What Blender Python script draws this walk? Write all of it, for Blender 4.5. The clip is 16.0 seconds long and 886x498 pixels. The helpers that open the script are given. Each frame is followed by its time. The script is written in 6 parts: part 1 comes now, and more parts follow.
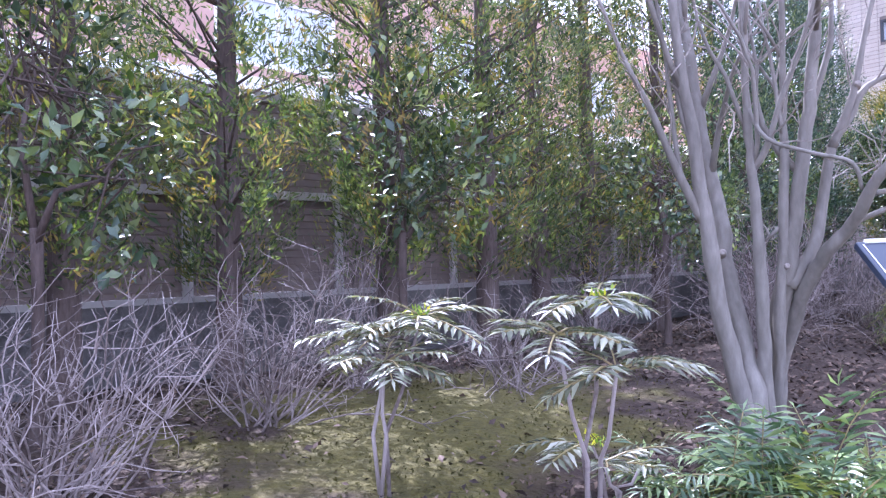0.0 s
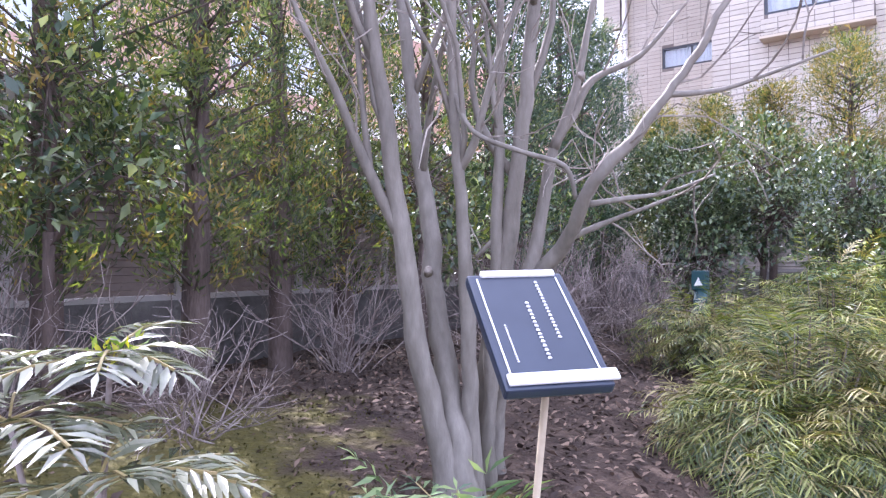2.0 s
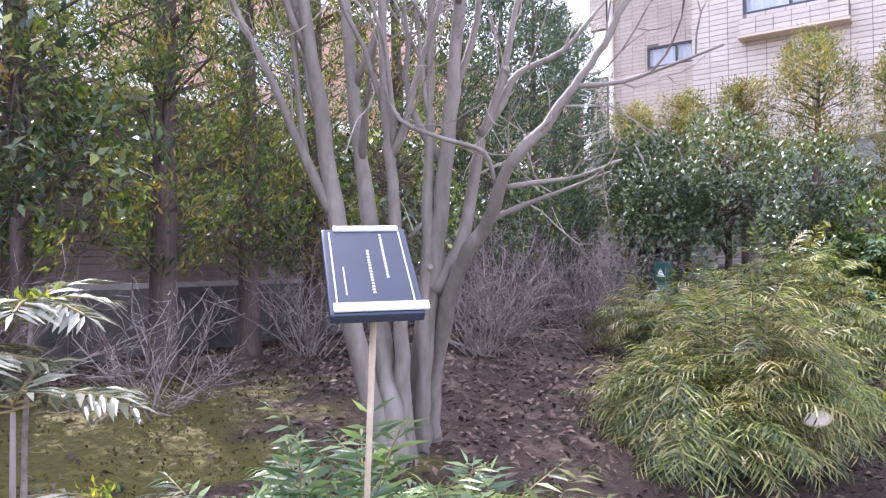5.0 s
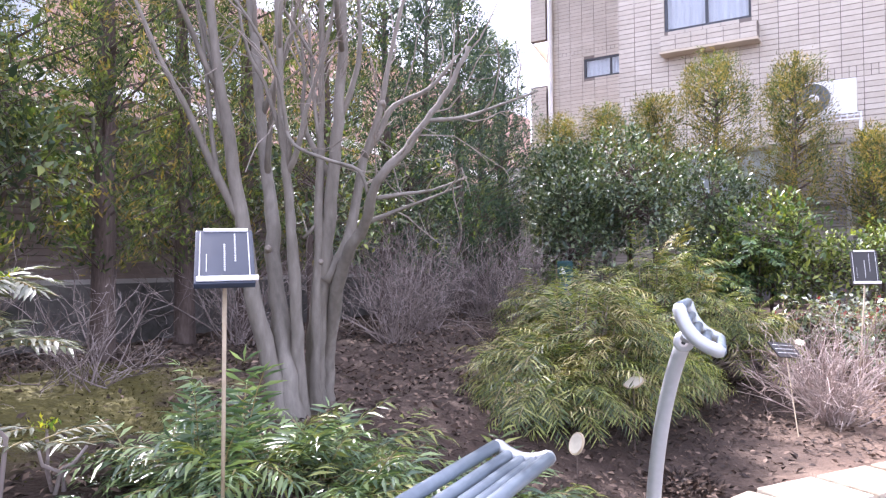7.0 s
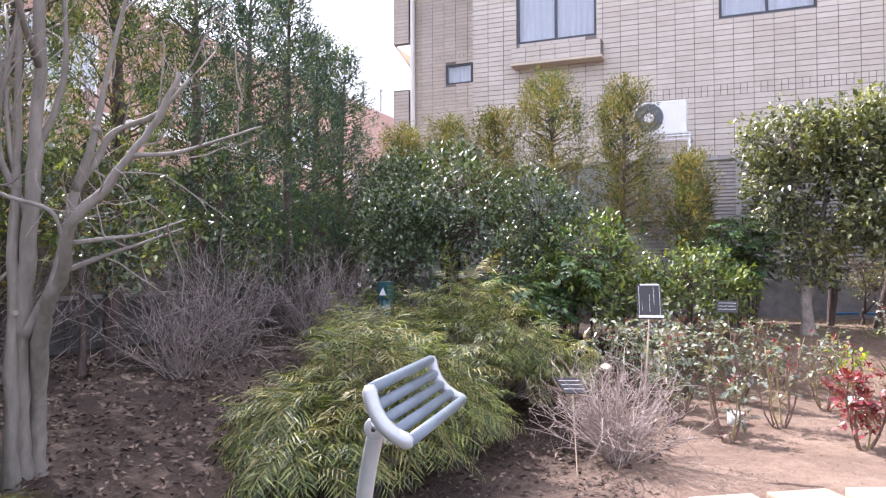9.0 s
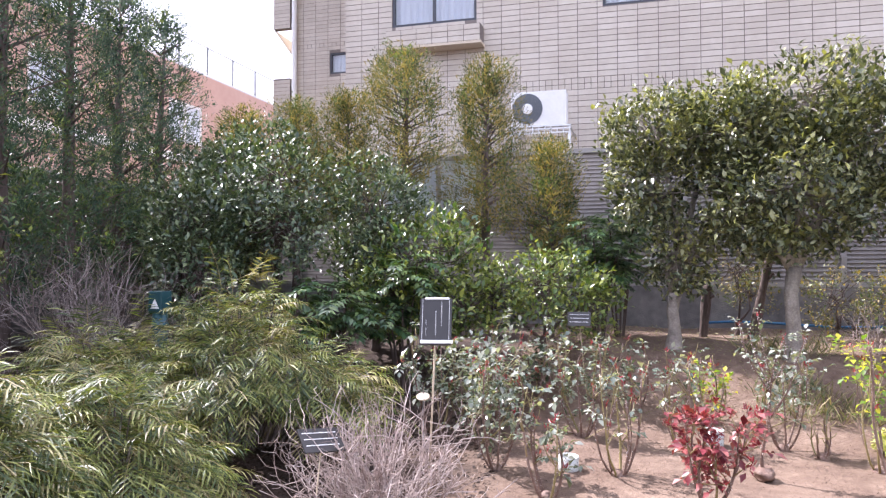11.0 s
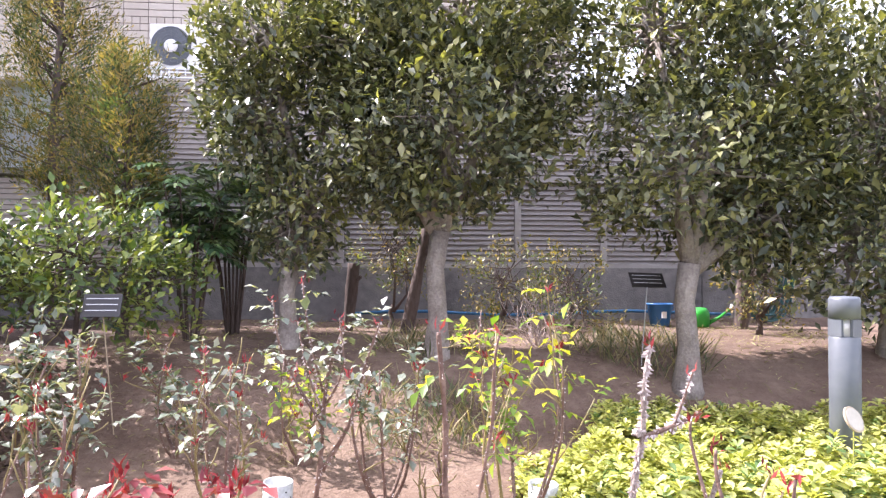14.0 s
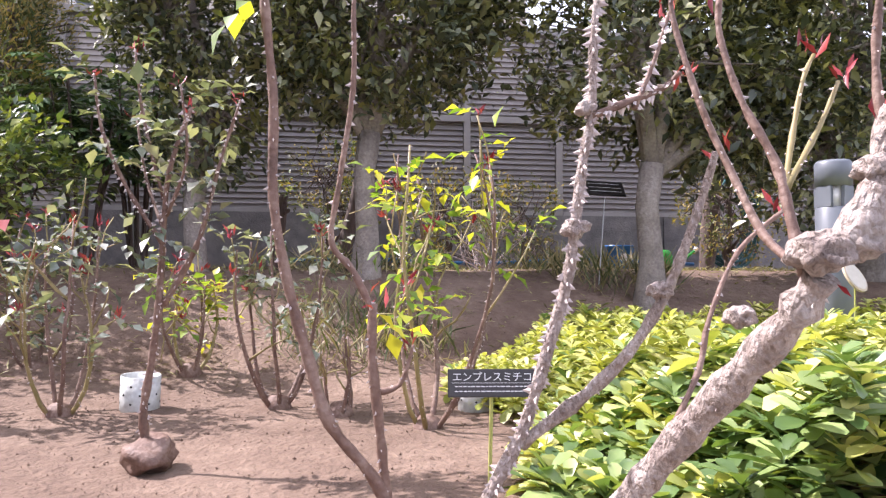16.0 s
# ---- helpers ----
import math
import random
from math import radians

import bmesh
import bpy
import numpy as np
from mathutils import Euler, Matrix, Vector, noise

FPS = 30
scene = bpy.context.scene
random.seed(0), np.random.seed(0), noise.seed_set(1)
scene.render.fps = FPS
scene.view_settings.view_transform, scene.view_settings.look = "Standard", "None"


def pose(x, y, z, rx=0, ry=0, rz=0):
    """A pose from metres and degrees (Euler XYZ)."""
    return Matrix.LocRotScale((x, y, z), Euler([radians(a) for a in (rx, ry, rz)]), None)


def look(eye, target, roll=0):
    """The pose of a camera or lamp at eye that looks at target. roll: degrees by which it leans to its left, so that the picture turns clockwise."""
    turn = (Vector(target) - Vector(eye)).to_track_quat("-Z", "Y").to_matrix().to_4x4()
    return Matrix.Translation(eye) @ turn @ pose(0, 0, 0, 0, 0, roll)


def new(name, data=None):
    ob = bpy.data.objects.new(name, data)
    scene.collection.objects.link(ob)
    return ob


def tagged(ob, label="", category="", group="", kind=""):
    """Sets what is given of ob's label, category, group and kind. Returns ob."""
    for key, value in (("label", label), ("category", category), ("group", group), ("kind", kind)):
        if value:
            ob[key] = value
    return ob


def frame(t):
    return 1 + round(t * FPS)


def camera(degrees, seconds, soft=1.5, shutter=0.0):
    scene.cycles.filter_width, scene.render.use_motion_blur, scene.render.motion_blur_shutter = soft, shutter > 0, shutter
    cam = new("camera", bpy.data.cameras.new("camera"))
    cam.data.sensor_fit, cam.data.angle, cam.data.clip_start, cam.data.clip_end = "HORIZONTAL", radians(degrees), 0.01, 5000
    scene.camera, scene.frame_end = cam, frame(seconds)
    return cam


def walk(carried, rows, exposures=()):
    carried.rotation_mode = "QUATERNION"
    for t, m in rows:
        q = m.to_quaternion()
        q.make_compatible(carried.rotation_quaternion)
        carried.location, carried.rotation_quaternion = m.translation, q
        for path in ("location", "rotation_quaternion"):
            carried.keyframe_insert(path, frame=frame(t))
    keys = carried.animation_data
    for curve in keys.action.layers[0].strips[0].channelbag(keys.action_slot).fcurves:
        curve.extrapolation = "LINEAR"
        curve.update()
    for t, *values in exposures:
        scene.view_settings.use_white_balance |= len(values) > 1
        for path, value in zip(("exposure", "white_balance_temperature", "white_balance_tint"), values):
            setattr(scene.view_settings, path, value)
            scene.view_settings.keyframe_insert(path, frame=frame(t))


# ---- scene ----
cam = camera(64.6, 16.0, soft=1.3)
PATH = [
    (0, (0.317, 0.133, 1.499), (-1.214, 1.419, 1.546), -1.6),
    (0.5, (0.261, 0.459, 1.579), (-1.093, 1.93, 1.623), -0.8),
    (1, (0.246, 0.711, 1.581), (-0.971, 2.298, 1.628), -0.7),
    (1.5, (0.246, 0.962, 1.566), (-0.929, 2.579, 1.609), -0.8),
    (2, (0.249, 1.095, 1.544), (-0.917, 2.72, 1.588), -0.4),
    (2.5, (0.236, 1.213, 1.529), (-0.922, 2.842, 1.572), -0.8),
    (3, (0.279, 1.235, 1.543), (-0.879, 2.865, 1.589), -0.9),
    (5.5, (0.69, 0.975, 1.412), (-0.461, 2.61, 1.454), -0.2),
    (6, (0.862, 0.859, 1.366), (-0.252, 2.52, 1.412), -0.4),
    (6.5, (1.077, 0.764, 1.363), (0.004, 2.451, 1.413), -0.7),
    (7, (1.247, 0.699, 1.425), (0.192, 2.397, 1.474), -0.5),
    (7.5, (1.39, 0.71, 1.525), (0.37, 2.43, 1.571), -0.2),
    (8, (1.511, 0.844, 1.606), (0.595, 2.622, 1.645), 0.1),
    (8.5, (1.605, 1.015, 1.65), (0.779, 2.836, 1.689), -0.0),
    (10.8, (2.096, 2.695, 1.678), (1.535, 4.614, 1.72), -0.1),
    (11, (2.184, 2.852, 1.683), (1.642, 4.777, 1.727), -0.1),
    (11.5, (2.32, 3.204, 1.655), (1.85, 5.147, 1.702), 0.1),
    (12, (2.489, 3.572, 1.685), (2.157, 5.544, 1.728), 0.3),
    (12.5, (2.64, 3.985, 1.663), (2.527, 5.981, 1.706), 0.3),
    (13, (2.85, 4.414, 1.668), (2.855, 6.414, 1.713), 0.2),
    (13.5, (3.027, 4.893, 1.564), (3.133, 6.889, 1.61), 0.2),
    (14, (3.15, 5.226, 1.419), (3.328, 7.218, 1.467), 0.2),
    (14.5, (3.278, 5.545, 1.211), (3.49, 7.533, 1.266), 0.2),
    (15, (3.323, 5.724, 1.037), (3.577, 7.707, 1.096), 0.3),
    (15.5, (3.324, 5.846, 0.885), (3.613, 7.824, 0.966), 0.1),
    (16, (3.396, 5.832, 0.798), (3.68, 7.81, 0.88), 0.0),
]
walk(cam, [(t, look(eye, target, roll)) for t, eye, target, roll in PATH],
     exposures=[(0, 2.05, 5150, 31), (3.0, 1.93, 5750, 28), (6.0, 1.9, 5780, 28), (8.5, 1.52, 6000, 23), (11.0, 1.43, 5950, 24), (13.5, 1.65, 6080, 25), (15.0, 1.52, 6100, 25), (16.0, 1.25, 6100, 26)])

# ---- world and light ----
SUN = Vector((-0.80, 0.34, 0.98)).normalized()
world = bpy.data.worlds.new("world")
scene.world = world
world.use_nodes = True
wn, wl = world.node_tree.nodes, world.node_tree.links
sky = wn.new("ShaderNodeTexSky")
sky.sky_type = "NISHITA"
sky.sun_disc = False
sky.sun_elevation = math.asin(SUN.z)
sky.sun_rotation = math.atan2(SUN.x, SUN.y)
sky.dust_density = 4.0
sky.air_density = 1.2
veil = wn.new("ShaderNodeMix")
veil.data_type = "RGBA"
veil.inputs[0].default_value = 0.55
veil.inputs[7].default_value = (9.5, 9.8, 10.4, 1)
wl.new(sky.outputs[0], veil.inputs[6])
wl.new(veil.outputs[2], wn["Background"].inputs[0])
wn["Background"].inputs[1].default_value = 0.12

sun = new("sun", bpy.data.lights.new("sun", "SUN"))
sun.data.energy = 4.6
sun.data.angle = radians(0.6)
sun.data.color = (1.0, 0.95, 0.87)
sun.matrix_world = look(SUN * 40, (0, 0, 0))


# ---- materials ----
def material(name, tones, rough=0.7, scale=8.0, bump=0.0, bump_scale=None, metal=0.0, random_tone=0.0, island=0.0, stretch=(1, 1, 1), spec=0.5, back=0.0):
    """Procedural surface: tones blended by noise at two scales, with grain relief. island: shift of tone from piece to piece of one mesh."""
    m = bpy.data.materials.new(name)
    m.use_nodes = True
    n, l = m.node_tree.nodes, m.node_tree.links
    b = n["Principled BSDF"]
    b.inputs["Roughness"].default_value = rough
    b.inputs["Metallic"].default_value = metal
    b.inputs["Specular IOR Level"].default_value = spec
    co = n.new("ShaderNodeTexCoord")
    mp = n.new("ShaderNodeMapping")
    mp.inputs["Scale"].default_value = stretch
    l.new(co.outputs["Object"], mp.inputs[0])
    big = n.new("ShaderNodeTexNoise")
    big.inputs["Scale"].default_value = scale
    big.inputs["Detail"].default_value = 6
    fine = n.new("ShaderNodeTexNoise")
    fine.inputs["Scale"].default_value = scale * 7.3
    fine.inputs["Detail"].default_value = 4
    l.new(mp.outputs[0], big.inputs[0])
    l.new(mp.outputs[0], fine.inputs[0])
    mix = n.new("ShaderNodeMath")
    mix.operation = "MULTIPLY_ADD"
    mix.inputs[1].default_value = 0.4
    l.new(fine.outputs[0], mix.inputs[0])
    half = n.new("ShaderNodeMath")
    half.operation = "MULTIPLY"
    half.inputs[1].default_value = 0.6
    l.new(big.outputs[0], half.inputs[0])
    l.new(half.outputs[0], mix.inputs[2])
    value = mix.outputs[0]
    for amount, node, socket in ((island, "ShaderNodeNewGeometry", "Random Per Island"), (random_tone, "ShaderNodeObjectInfo", "Random")):
        if amount:
            g = n.new(node)
            a = n.new("ShaderNodeMath")
            a.operation = "MULTIPLY_ADD"
            a.inputs[1].default_value = amount
            l.new(g.outputs[socket], a.inputs[0])
            sub = n.new("ShaderNodeMath")
            sub.operation = "SUBTRACT"
            sub.inputs[1].default_value = amount / 2
            l.new(value, sub.inputs[0])
            l.new(sub.outputs[0], a.inputs[2])
            value = a.outputs[0]
    ramp = n.new("ShaderNodeValToRGB")
    e = ramp.color_ramp.elements
    spots = [0.3 + 0.4 * i / max(1, len(tones) - 1) for i in range(len(tones))]
    while len(e) < len(tones):
        e.new(0.5)
    for k, (s, c) in enumerate(zip(spots, tones)):
        e[k].position, e[k].color = s, (*c, 1)
    l.new(value, ramp.inputs[0])
    l.new(ramp.outputs[0], b.inputs["Base Color"])
    if bump:
        bp = n.new("ShaderNodeBump")
        bp.inputs["Strength"].default_value = bump
        bp.inputs["Distance"].default_value = 0.02
        tex = fine
        if bump_scale:
            tex = n.new("ShaderNodeTexNoise")
            tex.inputs["Scale"].default_value = bump_scale
            tex.inputs["Detail"].default_value = 5
            l.new(mp.outputs[0], tex.inputs[0])
        l.new(tex.outputs[0], bp.inputs["Height"])
        l.new(bp.outputs[0], b.inputs["Normal"])
    if back:
        # thin leaf: part of the light passes through
        tr = n.new("ShaderNodeBsdfTranslucent")
        warm = n.new("ShaderNodeMix")
        warm.data_type, warm.blend_type = "RGBA", "MULTIPLY"
        warm.inputs[0].default_value = 1
        warm.inputs[7].default_value = (1.5, 1.6, 0.5, 1)
        l.new(ramp.outputs[0], warm.inputs[6])
        l.new(warm.outputs[2], tr.inputs[0])
        ms = n.new("ShaderNodeMixShader")
        ms.inputs[0].default_value = back
        l.new(b.outputs[0], ms.inputs[1])
        l.new(tr.outputs[0], ms.inputs[2])
        l.new(ms.outputs[0], n["Material Output"].inputs[0])
    return m


def leafy(name, dark, mid, light, rough=0.4, back=0.3, spec=0.5):
    return material(name, (dark, mid, light), rough, 3.0, island=0.7, back=back, spec=spec)


SOIL_TONES = ((0.095, 0.058, 0.040), (0.155, 0.103, 0.073), (0.235, 0.167, 0.122))
M_SOIL = material("soil", SOIL_TONES, 0.95, 2.2, 0.9, 45)
M_CLOD = material("soil_clods", SOIL_TONES, 0.95, 6, 0.3, island=0.5)
M_LITTER = material("leaf_litter", ((0.03, 0.018, 0.013), (0.06, 0.038, 0.027), (0.16, 0.11, 0.08)), 0.85, 5, island=0.9)
M_MOSS = material("moss", ((0.03, 0.03, 0.006), (0.07, 0.064, 0.011), (0.125, 0.108, 0.02)), 0.95, 5, 0.8, 120)
M_PAVER = material("sandstone_paver", ((0.30, 0.24, 0.17), (0.42, 0.355, 0.27), (0.52, 0.46, 0.37)), 0.85, 6, 0.35, 90, random_tone=0.4)
M_PATH = material("path_slab", ((0.10, 0.09, 0.08), (0.16, 0.15, 0.14)), 0.9, 6, 0.5, 120)
M_CONCRETE = material("weathered_concrete", ((0.10, 0.095, 0.095), (0.19, 0.18, 0.175), (0.28, 0.265, 0.25)), 0.9, 1.6, 0.4, 60)
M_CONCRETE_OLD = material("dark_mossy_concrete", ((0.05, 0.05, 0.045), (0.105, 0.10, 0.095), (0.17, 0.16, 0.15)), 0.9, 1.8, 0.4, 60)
M_FENCE = material("fence_slats", ((0.20, 0.18, 0.17), (0.27, 0.245, 0.23)), 0.55, 2, random_tone=0.2)
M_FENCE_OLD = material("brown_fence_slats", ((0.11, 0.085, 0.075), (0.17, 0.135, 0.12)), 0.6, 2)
M_POST = material("fence_posts", ((0.30, 0.28, 0.265), (0.36, 0.34, 0.32)), 0.5, 3)
M_TILE = material("beige_wall_tile", ((0.47, 0.415, 0.345), (0.53, 0.475, 0.40), (0.58, 0.53, 0.46)), 0.45, 1.2, random_tone=0.25, island=0.25)
M_GROUT = material("tile_grout", ((0.16, 0.135, 0.12), (0.22, 0.19, 0.17)), 0.9, 4)
M_UNDER = material("plaster_soffit", ((0.55, 0.47, 0.36), (0.62, 0.54, 0.43)), 0.8, 2)
M_PINK = material("pink_render", ((0.46, 0.29, 0.24), (0.54, 0.36, 0.30)), 0.85, 0.6, 0.2, 30)
M_WHITE = material("white_paint", ((0.72, 0.72, 0.71), (0.82, 0.82, 0.81)), 0.4, 3)
M_GREYPAINT = material("pale_grey_paint", ((0.55, 0.56, 0.57), (0.62, 0.63, 0.64)), 0.4, 3)
M_DARKFRAME = material("dark_window_frame", ((0.03, 0.035, 0.045), (0.05, 0.055, 0.07)), 0.35, 5)
M_CURTAIN = material("pale_curtain", ((0.50, 0.56, 0.66), (0.68, 0.73, 0.80)), 0.9, 1.0, stretch=(14, 14, 0.4))
M_ROOM = material("room_shade", ((0.05, 0.05, 0.055), (0.08, 0.08, 0.085)), 0.9, 2)
M_BARK_GREY = material("smooth_grey_bark", ((0.115, 0.102, 0.085), (0.185, 0.166, 0.142), (0.275, 0.25, 0.218)), 0.75, 5, 0.35, 40, stretch=(1, 1, 0.35))
M_BARK_PALE = material("pale_bark", ((0.13, 0.11, 0.095), (0.25, 0.215, 0.185), (0.38, 0.34, 0.30)), 0.8, 9, 0.5, 60)
M_BARK_DARK = material("dark_bark", ((0.045, 0.032, 0.028), (0.09, 0.065, 0.055), (0.15, 0.115, 0.10)), 0.9, 9, 0.7, 50, stretch=(1, 1, 0.25))
M_TWIG = material("dry_twigs", ((0.20, 0.145, 0.125), (0.33, 0.26, 0.23), (0.50, 0.42, 0.38)), 0.8, 8, island=0.5)
M_TWIG_DARK = material("grey_brown_twigs", ((0.085, 0.066, 0.06), (0.17, 0.135, 0.122), (0.33, 0.28, 0.262)), 0.85, 8, island=0.6)
M_CANE = material("rose_cane", ((0.085, 0.048, 0.036), (0.165, 0.10, 0.075), (0.29, 0.21, 0.165)), 0.65, 14, 0.3, 80)
M_CANE_GREEN = material("green_rose_cane", ((0.16, 0.15, 0.05), (0.25, 0.20, 0.08), (0.36, 0.27, 0.14)), 0.55, 12)
M_CANE_OLD = material("old_pale_rose_wood", ((0.14, 0.10, 0.085), (0.34, 0.28, 0.245), (0.54, 0.48, 0.44)), 0.85, 26, 1.0, 110, stretch=(1, 1, 0.6))
M_THORN = material("rose_thorn", ((0.42, 0.35, 0.33), (0.58, 0.52, 0.50)), 0.6, 20)
M_SHOOT = leafy("red_shoot", (0.16, 0.012, 0.02), (0.28, 0.022, 0.035), (0.40, 0.07, 0.07), 0.4, 0.15)
# tones paled to put sky reflection on the leaves into the colour
M_ROSE_LEAF = leafy("rose_leaf", (0.09, 0.115, 0.085), (0.19, 0.22, 0.17), (0.36, 0.37, 0.31), 0.27, 0.2, 0.9)
M_ROSE_YOUNG = leafy("young_rose_leaf", (0.12, 0.20, 0.03), (0.25, 0.34, 0.05), (0.48, 0.44, 0.05), 0.45, 0.4)
M_ROSE_RED = leafy("bronze_rose_leaf", (0.12, 0.015, 0.02), (0.22, 0.035, 0.045), (0.32, 0.11, 0.10), 0.35, 0.15)
M_OSM = leafy("osmanthus_leaf", (0.05, 0.064, 0.036), (0.13, 0.148, 0.078), (0.25, 0.25, 0.115), 0.38, 0.16, 0.6)
M_OSM_YOUNG = leafy("young_osmanthus_leaf", (0.11, 0.125, 0.04), (0.22, 0.23, 0.075), (0.38, 0.37, 0.13), 0.32, 0.2, 0.7)
M_CAMELLIA = leafy("camellia_leaf", (0.032, 0.058, 0.032), (0.07, 0.11, 0.058), (0.16, 0.195, 0.095), 0.33, 0.15, 0.6)
M_LIGHTSHRUB = leafy("bright_shrub_leaf", (0.07, 0.115, 0.03), (0.145, 0.195, 0.05), (0.29, 0.32, 0.08), 0.35, 0.2)
M_PINNATE = leafy("pinnate_shrub_leaf", (0.03, 0.07, 0.03), (0.06, 0.12, 0.05), (0.13, 0.19, 0.07), 0.3, 0.2)
# pale grey-green carries part of the sun's glint as colour
M_MAHONIA = leafy("mahonia_leaf", (0.09, 0.10, 0.07), (0.18, 0.195, 0.135), (0.33, 0.335, 0.25), 0.25, 0.15, 1.0)
M_FROND = leafy("narrow_frond_leaf", (0.04, 0.065, 0.02), (0.10, 0.135, 0.035), (0.25, 0.27, 0.075), 0.42, 0.25, 0.5)
M_FROND_BLUE = leafy("blue_green_frond_leaf", (0.06, 0.11, 0.055), (0.13, 0.20, 0.09), (0.25, 0.33, 0.13), 0.3, 0.2, 0.7)
M_FROND_DRY = leafy("dry_frond_leaf", (0.13, 0.11, 0.04), (0.22, 0.20, 0.075), (0.33, 0.30, 0.13), 0.55, 0.2)
M_CYPRESS = leafy("cypress_foliage", (0.03, 0.052, 0.024), (0.07, 0.10, 0.042), (0.15, 0.18, 0.07), 0.42, 0.35)
M_CYPRESS_BLUE = leafy("blue_green_cypress", (0.018, 0.042, 0.03), (0.04, 0.075, 0.05), (0.075, 0.12, 0.075), 0.5, 0.2)
M_THUJA = leafy("yellowing_conifer", (0.065, 0.075, 0.026), (0.145, 0.14, 0.052), (0.29, 0.21, 0.075), 0.55, 0.3)
M_YELLOW = leafy("lime_groundcover_leaf", (0.24, 0.27, 0.06), (0.42, 0.43, 0.11), (0.60, 0.58, 0.22), 0.4, 0.22)
M_LIME_GREEN = leafy("green_groundcover_leaf", (0.08, 0.14, 0.04), (0.17, 0.25, 0.08), (0.30, 0.37, 0.14), 0.35, 0.22)
M_GRASS = leafy("grass_blade", (0.08, 0.10, 0.04), (0.16, 0.16, 0.07), (0.34, 0.28, 0.16), 0.55, 0.2)
M_SIGN = material("navy_sign_panel", ((0.018, 0.025, 0.045), (0.028, 0.038, 0.062)), 0.28, 3)
M_SIGN_BLACK = material("black_sign_panel", ((0.022, 0.02, 0.02), (0.035, 0.031, 0.03)), 0.35, 3)
M_LETTER = material("white_lettering", ((0.68, 0.68, 0.67), (0.76, 0.76, 0.75)), 0.5, 3)
M_STAKE = material("tan_stake", ((0.34, 0.27, 0.18), (0.46, 0.38, 0.27)), 0.55, 10, stretch=(1, 1, 0.2))
M_CREAM = material("cream_face", ((0.42, 0.39, 0.32), (0.54, 0.50, 0.42)), 0.6, 8)
M_STAKE_GREEN = material("green_wire_stake", ((0.30, 0.32, 0.08), (0.40, 0.40, 0.12)), 0.5, 10)
M_METAL = material("dull_silver_metal", ((0.42, 0.43, 0.44), (0.52, 0.53, 0.54)), 0.42, 5, metal=0.55)
M_TUBE = material("blue_grey_tube", ((0.12, 0.15, 0.18), (0.18, 0.215, 0.25)), 0.35, 5)
M_STEEL = material("steel", ((0.5, 0.5, 0.5), (0.6, 0.6, 0.6)), 0.3, 5, metal=1.0)
M_BOLLARD = material("grey_bollard_paint", ((0.11, 0.125, 0.145), (0.15, 0.165, 0.185)), 0.4, 3)
M_LAMPGLASS = material("frosted_lens", ((0.6, 0.6, 0.58), (0.7, 0.7, 0.68)), 0.3, 5)
M_PVC = material("dirty_pvc", ((0.30, 0.30, 0.28), (0.50, 0.52, 0.50), (0.64, 0.66, 0.64)), 0.6, 9, 0.15)
M_BLUE = material("blue_plastic", ((0.03, 0.14, 0.36), (0.045, 0.18, 0.44)), 0.35, 4)
M_GREEN = material("green_plastic", ((0.02, 0.30, 0.03), (0.035, 0.38, 0.05)), 0.35, 4)
M_HOSE = material("teal_hose", ((0.015, 0.07, 0.075), (0.03, 0.12, 0.12)), 0.4, 6)
M_HOSE_BLUE = material("blue_hose", ((0.02, 0.11, 0.24), (0.03, 0.16, 0.32)), 0.4, 6)
M_TEAL = material("dark_teal_paint", ((0.012, 0.05, 0.06), (0.02, 0.075, 0.085)), 0.4, 5)
M_ROOF = material("grey_roof", ((0.16, 0.165, 0.175), (0.23, 0.235, 0.245)), 0.7, 2)
M_BLACK = material("black_rubber_and_holes", ((0.012, 0.012, 0.012), (0.022, 0.022, 0.022)), 0.6, 5)

M_GLASS = bpy.data.materials.new("window_glass")
M_GLASS.use_nodes = True
_n, _l = M_GLASS.node_tree.nodes, M_GLASS.node_tree.links
_g, _t, _m, _f = _n.new("ShaderNodeBsdfGlossy"), _n.new("ShaderNodeBsdfTransparent"), _n.new("ShaderNodeMixShader"), _n.new("ShaderNodeFresnel")
_g.inputs["Roughness"].default_value = 0.02
_f.inputs[0].default_value = 1.6
_l.new(_f.outputs[0], _m.inputs[0])
_l.new(_t.outputs[0], _m.inputs[1])
_l.new(_g.outputs[0], _m.inputs[2])
_l.new(_m.outputs[0], _n["Material Output"].inputs[0])

# bare earth turns to moss in patches under the hedge
_n, _l = M_SOIL.node_tree.nodes, M_SOIL.node_tree.links
_co, _sep = _n.new("ShaderNodeTexCoord"), _n.new("ShaderNodeSeparateXYZ")
_l.new(_co.outputs["Object"], _sep.inputs[0])


def _op(kind, a, b):
    node = _n.new("ShaderNodeMath")
    node.operation = kind
    for k, v in enumerate((a, b)):
        if isinstance(v, (int, float)):
            node.inputs[k].default_value = v
        else:
            _l.new(v, node.inputs[k])
    return node.outputs[0]


_patch = _n.new("ShaderNodeTexNoise")
_patch.inputs["Scale"].default_value = 1.7
_patch.inputs["Detail"].default_value = 7
_l.new(_co.outputs["Object"], _patch.inputs[0])
_dx = _op("DIVIDE", _op("ADD", _sep.outputs[0], 2.3), 1.1)
_dy = _op("DIVIDE", _op("SUBTRACT", _sep.outputs[1], 2.3), 1.7)
_r = _op("SQRT", _op("ADD", _op("MULTIPLY", _dx, _dx), _op("MULTIPLY", _dy, _dy)), 0)
_mask = _op("ADD", _op("SUBTRACT", 1.0, _r), _op("MULTIPLY", _op("SUBTRACT", _patch.outputs[0], 0.5), 2.6))
